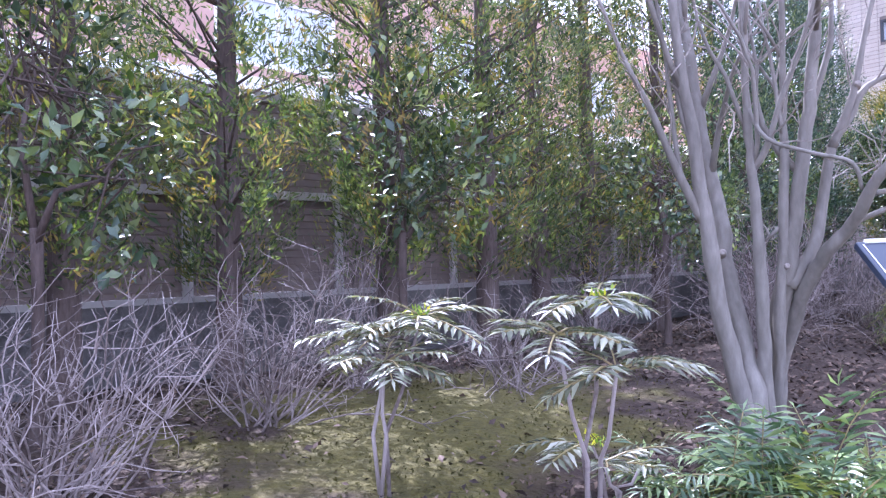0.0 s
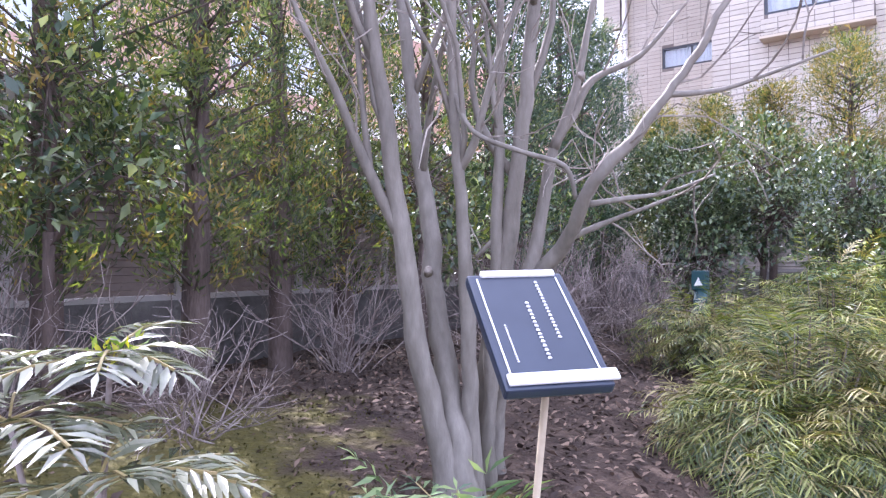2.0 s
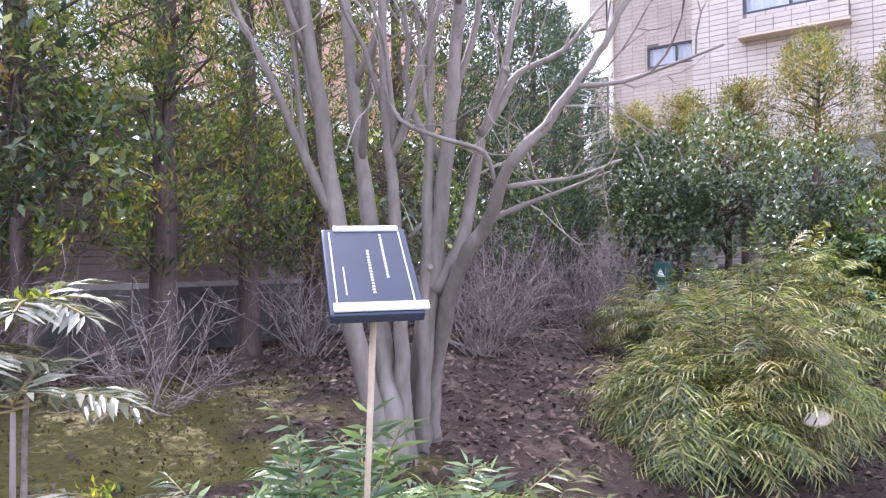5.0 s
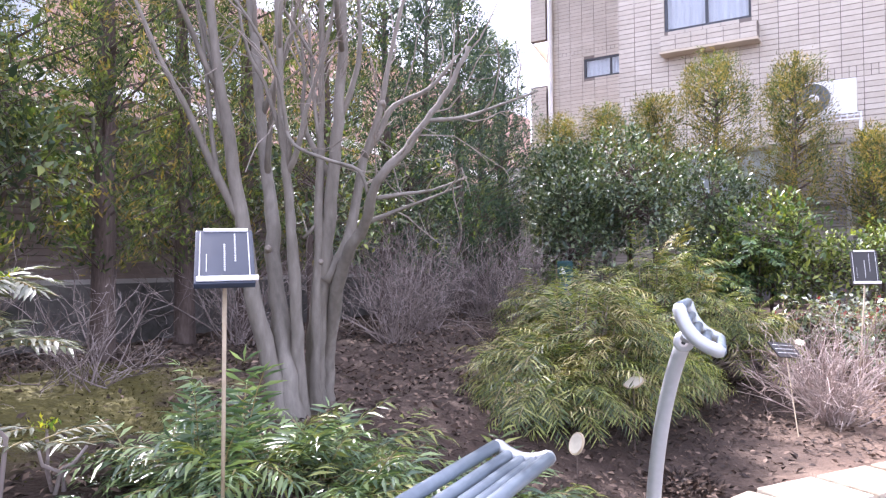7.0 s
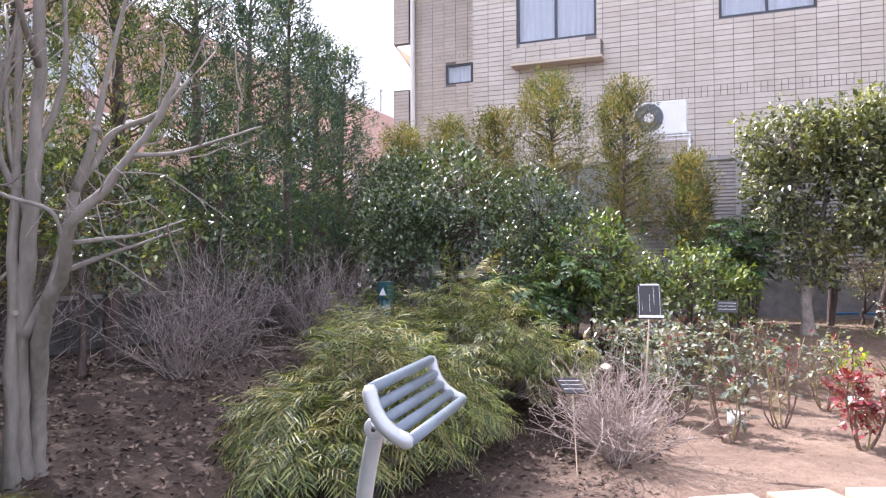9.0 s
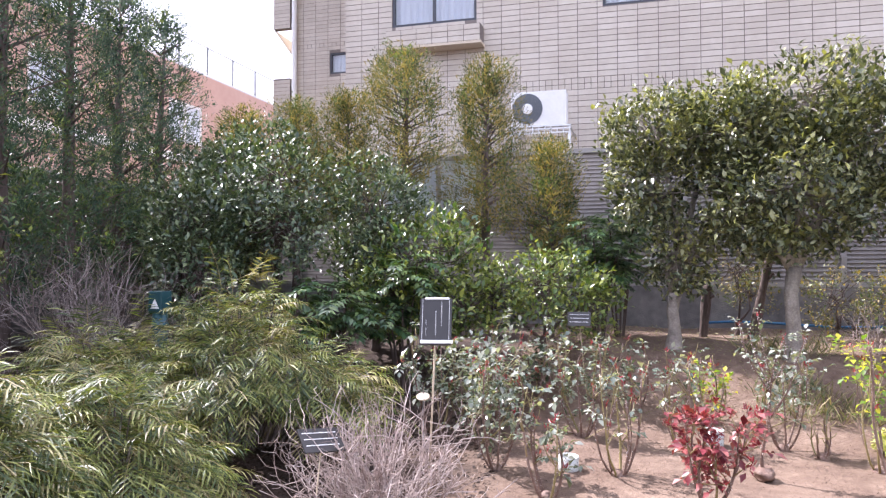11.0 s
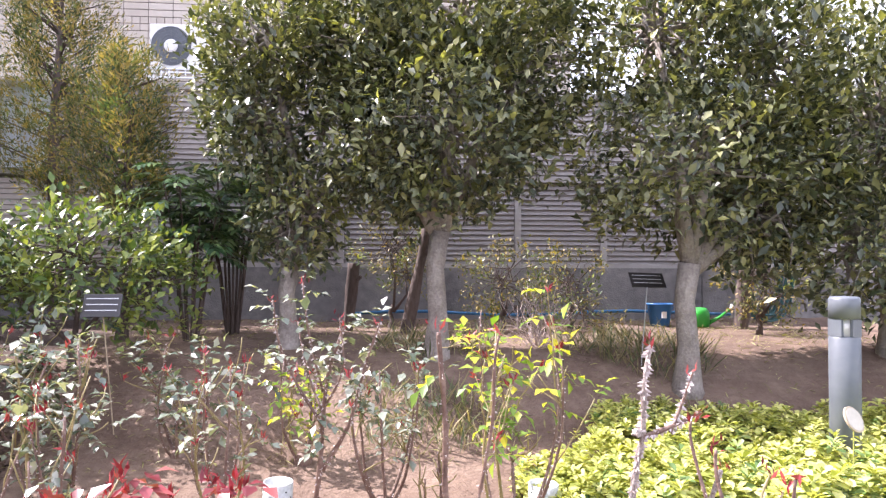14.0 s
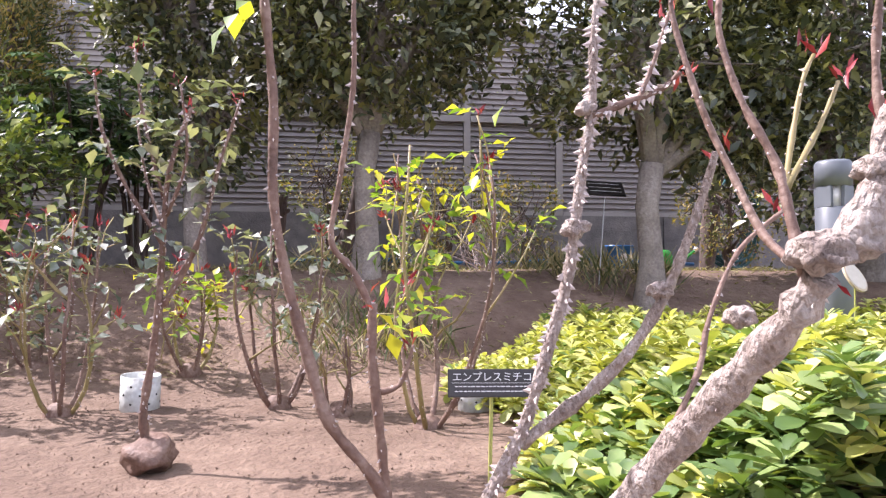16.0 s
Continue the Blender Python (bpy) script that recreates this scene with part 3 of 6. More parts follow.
def tiled_house():
    root = thing("apartment_building", pose(0, 0, 0), "beige tiled apartment building behind the garden fence", "building")
    TOP = 12.5
    m, L = wall_frame((-3.62, 16.1), (6.15, 16.1))
    win = [(1.02, 2.76, 6.46, 8.2), (5.17, 6.89, 6.48, 7.8), (8.77, 9.22, 6.25, 7.1)]
    wall_with_holes(root, m, L, 0, TOP, win, M_GROUT)
    tiled(root, m, L, 0.2, TOP, win, 300)
    for k, (a, b, c, d) in enumerate(win):
        sash_window(root, m, a, b, c, d, "window", 2 if k < 2 else 1)
    # bay ledge under the main window
    ledge = part("window_ledge", Geo().box((1.01, -0.36, 5.94), (2.91, -0.013, 6.27), m), M_GROUT, root)
    g = Geo()
    for r in range(3):
        for c in range(6):
            w = 1.9 / 6
            g.box((1.01 + c * w + 0.006, -0.372, 5.95 + r * 0.107), (1.01 + (c + 1) * w - 0.006, -0.355, 6.045 + r * 0.107), m)
    part("ledge_tile", g, M_TILE, ledge)
    part("soffit", Geo().box((0.99, -0.38, 5.89), (2.93, -0.014, 5.94), m), M_UNDER, ledge)
    # recessed wing to the west, with its lower and upper storeys jutting past the downpipe
    m2, L2 = wall_frame((-7.45, 21.0), (-3.63, 21.0))
    hole = [(1.2, 2.85, 7.08, 7.68)]
    wall_with_holes(root, m2, L2, 0, TOP, hole, M_GROUT)
    tiled(root, m2, L2, 0.2, TOP, hole)
    sash_window(root, m2, *hole[0], "window", 2)
    part("side_wall", Geo().box((-3.62, 16.31, 0), (-3.42, 20.99, TOP)), M_TILE, root)
    m3, L3 = wall_frame((-8.0, 20.95), (-7.47, 20.95))
    wall_with_holes(root, m3, L3, 0, 7.05, [], M_GROUT)
    tiled(root, m3, L3, 0.2, 7.05, [])
    wall_with_holes(root, m3, L3, 8.5, TOP, [], M_GROUT)
    tiled(root, m3, L3, 8.5, TOP, [])
    part("soffit", Geo().add([(-8.0, 20.96, 8.5), (-7.46, 20.96, 7.75), (-7.46, 23, 7.75), (-8.0, 23, 8.5)], [(0, 1, 2, 3)]), M_UNDER, root)
    part("side_wall", Geo().box((5.95, 16.31, 0), (6.14, 28, TOP)), M_TILE, root)
    part("side_wall", Geo().box((-7.44, 21.21, 0), (-7.3, 28, TOP)), M_TILE, root)
    part("rear_wall", Geo().box((-7.44, 28.01, 0), (6.14, 28.2, TOP)), M_TILE, root)
    part("roof", Geo().box((-8.1, 16.0, TOP + 0.004), (6.2, 28.2, TOP + 0.25)), M_ROOF, root)
    pipe = Geo().tube([(-7.3, 20.88, 0.4), (-7.3, 20.88, 12.4)], 0.075, 12)
    for z in (2.5, 5.5, 8.5, 11.5):
        pipe.lathe([(0.076, z), (0.09, z), (0.09, z + 0.06), (0.076, z + 0.06)], 12, pose(-7.3, 20.88, 0))
    part("downpipe", pipe, M_WHITE, root, "white plastic downpipe")


tiled_house()


def frosted_window():
    root = thing("frosted_window", pose(0, 12.36, 0), "pale frosted sash window with silver frame over the fence", "window", kind="structure")
    part("window_frame", Geo().box((-1.5, -0.03, 2.3), (0.05, 0.02, 2.36)).box((-1.5, -0.03, 3.14), (0.05, 0.02, 3.2)).box((-1.5, -0.03, 2.36), (-1.44, 0.02, 3.14)).box((-0.01, -0.03, 2.36), (0.05, 0.02, 3.14)).box((-0.58, -0.035, 2.36), (-0.52, 0.02, 3.14)), M_POST, root)
    for a, b in ((-1.44, -0.58), (-0.52, -0.01)):
        part("pane", Geo().box((a, -0.012, 2.36), (b, 0.0, 3.14)), M_CURTAIN, root, "pale blue frosted pane")


frosted_window()


def air_conditioner():
    x0, x1, y0, y1, z0, z1 = 0.02, 0.98, 14.95, 15.3, 4.08, 4.69
    root = thing("air_conditioner", pose(0, 0, 0), "white outdoor air conditioner unit on a grey steel rack", "air conditioner")
    part("casing", rounded_box("casing", (x0, y0, z0), (x1, y1, z1), 0.02), M_WHITE, root)
    c = Vector((0.31, y0 - 0.002, (z0 + z1) / 2))
    face = Matrix.Translation(c) @ pose(0, 0, 0, 90)
    # flat dark disc; shade of the fan opening is put into its colour
    part("fan_shade_disc", Geo().lathe([(0.265, 0.0), (0.265, 0.004), (0.0, 0.004)], 32, face), M_BOLLARD, root, "dark grey disc standing for the shaded fan opening")
    g = Geo()
    for r in (0.07, 0.11, 0.15, 0.19, 0.23, 0.262):
        g.tube([c + Vector((r * math.cos(a), -0.014, r * math.sin(a))) for a in (2 * math.pi * k / 32 for k in range(33))], 0.004, 4, False)
    for k in range(16):
        a = math.pi * k / 8
        g.tube([c + Vector((0.06 * math.cos(a), -0.014, 0.06 * math.sin(a))), c + Vector((0.262 * math.cos(a), -0.014, 0.262 * math.sin(a)))], 0.004, 4)
    part("fan_grille", g, M_BOLLARD, root)
    part("fan_hub", Geo().lathe([(0.09, 0.006), (0.09, 0.02), (0.06, 0.03), (0.0, 0.032)], 24, face), M_WHITE, root)
    g = Geo()
    for i in range(11):
        x = x0 - 0.05 + i * 0.106
        g.box((x, y0 - 0.03, z0 - 0.13), (x + 0.018, y0 - 0.012, z0 - 0.02))
    for z in (z0 - 0.14, z0 - 0.07, z0 - 0.022):
        g.box((x0 - 0.06, y0 - 0.035, z), (x1 + 0.08, y0 - 0.008, z + 0.02))
    for x in (x0, x1 + 0.03):
        g.box((x, y0 - 0.03, z0 - 0.02), (x + 0.03, 16.09, z0 - 0.001))
        g.box((x, y0 - 0.02, 0.6), (x + 0.045, y0 + 0.02, z0 - 0.14))
    part("rack", g, M_STEEL, root, "galvanised steel rack")


air_conditioner()


def pink_house():
    root = thing("pink_house", pose(0, 0, 0), "pink rendered building with a mesh roof railing", "building")
    x = -14.0
    wins = [(6.0, 9.0, 6.0, 7.6), (12.0, 15.2, 6.2, 7.8), (18.2, 20.0, 6.2, 7.7), (24.2, 26.2, 6.2, 7.7)]
    m = pose(x, 34.0, 0, 0, 0, -90)
    holes = [(34 - b, 34 - a, c, d) for a, b, c, d in wins]
    m = pose(x, 0, 0, 0, 0, 90)
    wall_with_holes(root, m, 34.0, 0, 9.0, wins, M_PINK, 0.3)
    for a, b, c, d in wins:
        w = part("window", Geo().box((a, 0.03, c), (b, 0.12, c + 0.1), m).box((a, 0.03, d - 0.1), (b, 0.12, d), m).box((a, 0.03, c + 0.1), (a + 0.1, 0.12, d - 0.1), m).box((b - 0.1, 0.03, c + 0.1), (b, 0.12, d - 0.1), m).box(((a + b) / 2 - 0.05, 0.03, c + 0.1), ((a + b) / 2 + 0.05, 0.12, d - 0.1), m), M_WHITE, root)
        part("pane", Geo().box((a + 0.1, 0.07, c + 0.1), (b - 0.1, 0.08, d - 0.1), m), M_CURTAIN, w, "pale curtained glass")
    part("string_course", Geo().box((0, -0.06, 5.45), (34, -0.002, 5.75), m), M_WHITE, root)
    part("roof", Geo().box((x - 14, 0, 8.9), (x - 0.31, 34, 9.0)), M_ROOF, root)
    part("end_wall", Geo().box((x - 14, 33.7, 0), (x - 0.31, 33.99, 8.89)), M_PINK, root)
    part("end_wall", Geo().box((x - 14, 0.01, 0), (x - 0.31, 0.3, 8.89)), M_PINK, root)
    rail = part("roof_railing", Geo().box((0, 0.04, 9.0), (34, 0.12, 9.1), m).box((0, 0.05, 10.15), (34, 0.1, 10.2), m), M_GREYPAINT, root, "grey mesh roof railing")
    post = Geo().box((-0.03, 0.04, 9.1), (0.03, 0.1, 10.2)).mesh("railing_post")
    post.materials.append(M_BOLLARD)
    for i in range(20):
        part("railing_post", post, None, rail, place=m @ pose(0.2 + i * 1.76, 0, 0))
    g = Geo()
    for i in range(230):
        for s in (1, -1):
            a = i * 0.148
            b = a + s * 1.05
            if 0 <= b <= 34:
                g.box((-0.006, 0.06, 0), (0.006, 0.072, 1.48), m @ Matrix.Translation((a, 0, 9.1)) @ pose(0, 0, 0, 0, s * 45, 0))
    part("mesh", g, M_GREYPAINT, rail)


pink_house()


def far_house():
    root = thing("neighbour_house", pose(16.5, 27, 0, 0, 0, -20), "pale house with a grey pitched roof beyond the fence", "house")
    part("wall", Geo().box((-4, 0, 0), (5, 8, 6.6)), M_GREYPAINT, root)
    part("roof", Geo().add([(-4.5, -0.5, 6.6), (5.5, -0.5, 6.6), (5.5, 4, 8.6), (-4.5, 4, 8.6), (5.5, 8.5, 6.6), (-4.5, 8.5, 6.6), (-4.5, -0.5, 6.45), (5.5, -0.5, 6.45), (5.5, 8.5, 6.45), (-4.5, 8.5, 6.45)], [(0, 1, 2, 3), (3, 2, 4, 5), (6, 9, 8, 7), (0, 6, 7, 1), (4, 8, 9, 5), (1, 7, 8, 4, 2), (0, 3, 5, 9, 6)]), M_ROOF, root)
    for x in (-2.5, 1.5):
        w = part("window", Geo().box((x, -0.06, 4.4), (x + 1.6, -0.004, 5.7)), M_WHITE, root)
        part("pane", Geo().box((x + 0.08, -0.075, 4.48), (x + 1.52, -0.062, 5.62)), M_CURTAIN, w)
    part("antenna", Geo().tube([(1, 4, 8.5), (1, 4, 10.2)], 0.02, 5).tube([(0.5, 4, 10.1), (1.5, 4, 10.1)], 0.015, 5), M_STEEL, root)


far_house()


# ---- trees and shrubs ----
def limb(g, rng, start, way, length, r0, r1, steps=6, wander=0.12, lift=0.0, sides=6):
    p, d = Vector(start), Vector(way).normalized()
    pts, rad = [p.copy()], [r0]
    for i in range(steps):
        d = (d + Vector(rng.normal(0, wander, 3)) + Vector((0, 0, lift))).normalized()
        p = p + d * (length / steps)
        pts.append(p.copy())
        rad.append(r0 + (r1 - r0) * (i + 1) / steps)
    g.tube(pts, rad, sides)
    return pts, d


def clump_leaves(rng, centres, per, spread, size, width, name, mat, outward=0.6, up=0.35, droop=0.12, jitter=0.35, origin=None):
    """Leaves in bunches round the centres, turned outwards from the origin."""
    c = np.repeat(np.asarray(centres), per, axis=0)
    n = len(c)
    off = ball(rng, n) * (rng.random((n, 1)) ** 0.5) * spread
    base = c + off
    o = np.asarray(origin if origin is not None else c.mean(axis=0))
    way = unit(base - o) * outward + ball(rng, n) * 0.9 + np.array([0, 0, up])
    upv = ball(rng, n) * 0.5 + np.array([0, 0, 1.0]) + unit(base - o) * 0.5
    L = size * (1 + jitter * rng.normal(size=n)).clip(0.45, 1.7)
    return leaf_mesh(name, base, way, upv, L, L * width / size, droop=droop, mat=mat)


def broad_tree(name, x, y, trunk_h, blobs, mats, label, seed, leaves=5200, size=0.085, width=0.036, trunk_r=0.06, bark=None, category="tree", fork=True, clump=0.17, group=""):
    """A small broadleaf tree. blobs: centre x, y, z and three radii of the lobes of its crown."""
    rng = np.random.default_rng(seed)
    z = G(x, y)
    root = thing(name, pose(x, y, z), label, category, group)
    g = Geo()
    top = Vector((0.02, 0, trunk_h))
    g.tube([(0, 0, -0.08), (0, 0, 0.02), (0.01, 0, trunk_h * 0.3), (-0.01, 0.01, trunk_h * 0.7), top], [trunk_r * 1.9, trunk_r * 1.45, trunk_r * 1.02, trunk_r * 0.95, trunk_r * 1.05], 10)
    centres = []
    vol = [b[3] * b[4] * b[5] for b in blobs]
    for b, v in zip(blobs, vol):
        bc = Vector((b[0] - x, b[1] - y, b[2] - z))
        mid = top.lerp(bc, 0.5) + Vector(rng.normal(0, 0.05, 3))
        g.tube([top - Vector((0, 0, 0.06)), mid, bc], [trunk_r * 0.75, trunk_r * 0.5, trunk_r * 0.3], 7)
        n = max(12, int(leaves / 34 * v / sum(vol)))
        d = ball(rng, n)
        r = 0.55 + 0.47 * rng.random((n, 1)) ** 0.6
        pts = np.array(bc) + d * r * np.array([b[3], b[4], b[5]])
        centres.append(pts)
        for k in range(0, n, max(1, n // 26)):
            e = Vector(pts[k])
            g.tube([bc + Vector(rng.normal(0, 0.06, 3)), bc.lerp(e, 0.55) + Vector(rng.normal(0, 0.05, 3)), e], [trunk_r * 0.25, trunk_r * 0.14, 0.004], 5, False)
    part("trunk", g, bark or M_BARK_PALE, root, smooth=True)
    centres = np.concatenate(centres)
    origin = centres.mean(axis=0) * np.array([1, 1, 0.93])
    k = len(centres) * 3 // 4 if len(mats) > 1 else len(centres)
    order = rng.permutation(len(centres))
    part("crown", clump_leaves(rng, centres[order[:k]], 34, clump, size, width, "crown", mats[0], origin=origin), None, root)
    if len(mats) > 1:
        part("young_leaves", clump_leaves(rng, centres[order[k:]] + np.array([0, 0, 0.04]), 22, clump, size, width, "young_leaves", mats[1], origin=origin), None, root)
    return root


def conifer(name, x, y, h, r, bare, mats, label, seed, density=1.0, top_r=0.25, group="", ground=None, spray=22, fine=0.047):
    """A narrow conifer: straight trunk, upswept sprays of fine scale foliage with gaps."""
    rng = np.random.default_rng(seed)
    z = G(x, y) if ground is None else ground
    root = thing(name, pose(x, y, z, 0, 0, 0), label, "conifer tree", group)
    g = Geo()
    g.tube([(0, 0, -0.06), (0, 0, 0.05), (rng.normal(0, 0.03), rng.normal(0, 0.03), h * 0.5), (rng.normal(0, 0.03), rng.normal(0, 0.03), h * 0.97)], [0.09 * r / 0.5, 0.07 * r / 0.5, 0.045 * r / 0.5, 0.006], 8)
    gb = Geo()
    base, way, upv = [], [], []
    n = int(165 * density * (h - bare))
    for i in range(n):
        t = rng.random() ** 0.85
        zz = bare + t * (h - bare)
        a = rng.random() * 2 * math.pi
        lump = 1 + 0.28 * math.sin(3 * a + zz * 2.2 + seed) + 0.2 * math.sin(zz * 5.1 + seed * 1.7 + a)
        prof = min(1.0, 0.4 + t * 3.2) * (1 - (1 - top_r) * max(0.0, (t - 0.45) / 0.55) ** 1.5)
        R = r * prof * lump
        rr = R * (0.35 + 0.65 * rng.random() ** 0.5)
        out = np.array([math.cos(a), math.sin(a), 0.0])
        tip = out * rr + np.array([0, 0, zz])
        if i % 9 == 0:
            gb.tube([(0, 0, zz - 0.35 * rr - 0.05), tuple(tip)], [0.012, 0.004], 4, False)
        m = spray
        d = out * 0.55 + np.array([0, 0, 0.75]) + rng.normal(0, 0.28, 3)
        d = d / np.linalg.norm(d)
        s = np.cross(d, out + rng.normal(0, 0.2, 3))
        s = s / np.linalg.norm(s)
        k = rng.random(m)
        base.append(tip + d * (k[:, None] * 0.22 - 0.09) + rng.normal(0, 0.03, (m, 3)))
        way.append(d + s * rng.choice([-1, 1], (m, 1)) * (0.35 + 0.5 * rng.random((m, 1))) + rng.normal(0, 0.22, (m, 3)))
        upv.append(np.tile(out, (m, 1)) + rng.normal(0, 0.3, (m, 3)))
    part("trunk", g, M_BARK_DARK, root, smooth=True)
    tagged(part("branch_mass", gb, M_BARK_DARK, root), kind="stuff")
    base, way, upv = (np.concatenate(q) for q in (base, way, upv))
    L = fine * (0.6 + 0.8 * rng.random(len(base)))
    k = int(len(base) * (0.78 if len(mats) > 1 else 1))
    part("foliage", leaf_mesh("foliage", base[:k], way[:k], upv[:k], L[:k], L[:k] * 0.24, droop=0.1, mat=mats[0]), None, root)
    if len(mats) > 1:
        part("pale_foliage", leaf_mesh("pale_foliage", base[k:], way[k:], upv[k:], L[k:], L[k:] * 0.24, droop=0.1, mat=mats[1]), None, root)
    return root


def fronds(rng, roots, ways, lengths, pairs, leaf, width, arch=0.5, droop=0.3):
    """Pinnate leaves: bases of leaflets, their ways, ups and sizes, and the arching rachis lines."""
    B, W, U, S, lines = [], [], [], [], []
    for p, d, L in zip(roots, ways, lengths):
        p, d = np.array(p, float), np.array(d, float)
        d /= np.linalg.norm(d)
        pts = [p.copy()]
        q, dd = p.copy(), d.copy()
        for i in range(pairs):
            dd = dd + np.array([0, 0, -arch / pairs])
            dd /= np.linalg.norm(dd)
            q = q + dd * L / pairs
            pts.append(q.copy())
            if i < 1:
                continue
            side = np.cross(dd, [0, 0, 1.0])
            side /= max(np.linalg.norm(side), 1e-6)
            nrm = np.cross(side, dd)
            f = 0.6 + 0.8 * math.sin(math.pi * (0.15 + 0.75 * i / pairs))
            for s in (-1, 1):
                B.append(q)
                W.append(side * s * 0.85 + dd * 0.62 + nrm * 0.05 + np.array([0, 0, -droop]) * rng.random())
                U.append(nrm + rng.normal(0, 0.12, 3))
                S.append(leaf * f * (0.8 + 0.35 * rng.random()))
        B.append(q)
        W.append(dd)
        U.append(np.cross(np.cross(dd, [0, 0, 1.0]), dd))
        S.append(leaf * 0.9)
        lines.append(pts)
    return np.array(B), np.array(W), np.array(U), np.array(S), lines


def frond_mound(name, x, y, rx, ry, h, mats, label, seed, n=330, leaf=0.10, width=0.015, length=0.32, category="shrub", base_z=None, hang=0.5):
    """A dense mound of arching pinnate leaves on many thin stems."""
    rng = np.random.default_rng(seed)
    z = G(x, y) if base_z is None else base_z
    root = thing(name, pose(x, y, z), label, category)
    roots, ways, stems = [], [], Geo()
    for i in range(n):
        a = rng.random() * 2 * math.pi
        rad = math.sqrt(rng.random())
        lump = 1 + 0.2 * math.sin(3 * a + seed) + 0.12 * math.sin(7 * a + seed * 2)
        px, py = rad * rx * math.cos(a) * lump, rad * ry * math.sin(a) * lump
        top = h * math.sqrt(max(0.03, 1 - 0.86 * rad * rad)) * (0.6 + 0.55 * rng.random()) * (0.86 + 0.3 * math.sin(px * 5.3 + 2 * math.sin(py * 4.1) + seed))
        if rng.random() < 0.3:
            top *= 0.35 + 0.5 * rng.random()
        b = rng.normal(a, 0.9)
        out = 0.35 + 0.75 * rad
        roots.append((px, py, top))
        ways.append((math.cos(b) * out + 0.4 * rng.normal(), math.sin(b) * out + 0.4 * rng.normal(), 0.85 - 0.45 * rad + 0.35 * rng.normal()))
        if i % 3 == 0:
            stems.tube([(px * 0.55, py * 0.55, -0.03), (px * 0.8, py * 0.8, top * 0.6), (px, py, top)], [0.008, 0.006, 0.003], 4, False)
    tagged(part("stem_mass", stems, M_TWIG_DARK, root), kind="stuff")
    B, W, U, S, lines = fronds(rng, roots, ways, length * (0.7 + 0.6 * rng.random(n)), 10, leaf, width, 1.15, hang)
    k = int(len(B) * 0.76)
    part("foliage", leaf_mesh("foliage", B[:k], W[:k], U[:k], S[:k], S[:k] * width / leaf, droop=0.18, mat=mats[0]), None, root)
    part("yellow_foliage", leaf_mesh("yellow_foliage", B[k:], W[k:], U[k:], S[k:], S[k:] * width / leaf, droop=0.18, mat=mats[1]), None, root)
    g = Geo()
    for pts in lines[::2]:
        g.tube([pts[0], pts[4], pts[7], pts[-1]], 0.0022, 3, False)
    tagged(part("leaf_stalk_mass", g, M_CANE_GREEN, root), kind="stuff")
    return root


def mahonia(x, y, z, zt, seed, lean, n=24, length=0.36, label="glossy mahonia with whorled narrow leaves on bare stems"):
    rng = np.random.default_rng(seed)
    root = thing("mahonia_shrub", pose(x, y, z), label, "shrub", "mahonias by the path")
    h = zt - z
    g = Geo()
    heads = []
    for k in range(3):
        a = 2.1 * k + seed
        top = Vector((lean[0] + 0.09 * math.cos(a), lean[1] + 0.09 * math.sin(a), h * (0.97 - 0.13 * k)))
        g.tube([(0.02 * math.cos(a), 0.02 * math.sin(a), -0.05), (0.03 * math.cos(a + 1), 0.03 * math.sin(a + 1), h * 0.3), top * 0.62 + Vector((0.02, -0.02, 0.0)), top], [0.008, 0.007, 0.006, 0.005], 6)
        heads.append(top)
    part("stem", g, M_TWIG_DARK, root, smooth=True)
    roots, ways = [], []
    for i in range(n):
        t = heads[i % 3]
        a = i * 2.399 + seed
        e = -0.05 + 0.75 * rng.random()
        roots.append(tuple(t + Vector((0, 0, 0.02 * rng.random()))))
        ways.append((math.cos(a), math.sin(a), e))
    B, W, U, S, lines = fronds(rng, roots, ways, length * (0.75 + 0.5 * rng.random(n)), 9, 0.072, 0.013, 0.55, 0.2)
    part("foliage", leaf_mesh("foliage", B, W, U, S, S * 0.185, droop=0.12, mat=M_MAHONIA), None, root)
    g = Geo()
    for pts in lines:
        g.tube([pts[0], pts[3], pts[6], pts[-1]], 0.003, 4, False)
    tagged(part("leaf_stalk_mass", g, M_CANE_GREEN, root), kind="stuff")
    bud = rng.normal(0, 0.022, (36, 3)) * np.array([1, 1, 0.5]) + np.array(heads[0]) + np.array([0, 0, 0.015])
    tagged(part("flower_head", leaf_mesh("flower_head", bud, rng.normal(0, 0.6, (36, 3)) + np.array([0, 0, 0.6]), ball(rng, 36), 0.026, 0.009, mat=M_ROSE_YOUNG), None, root, "yellow-green flower buds"), kind="stuff")
    return root


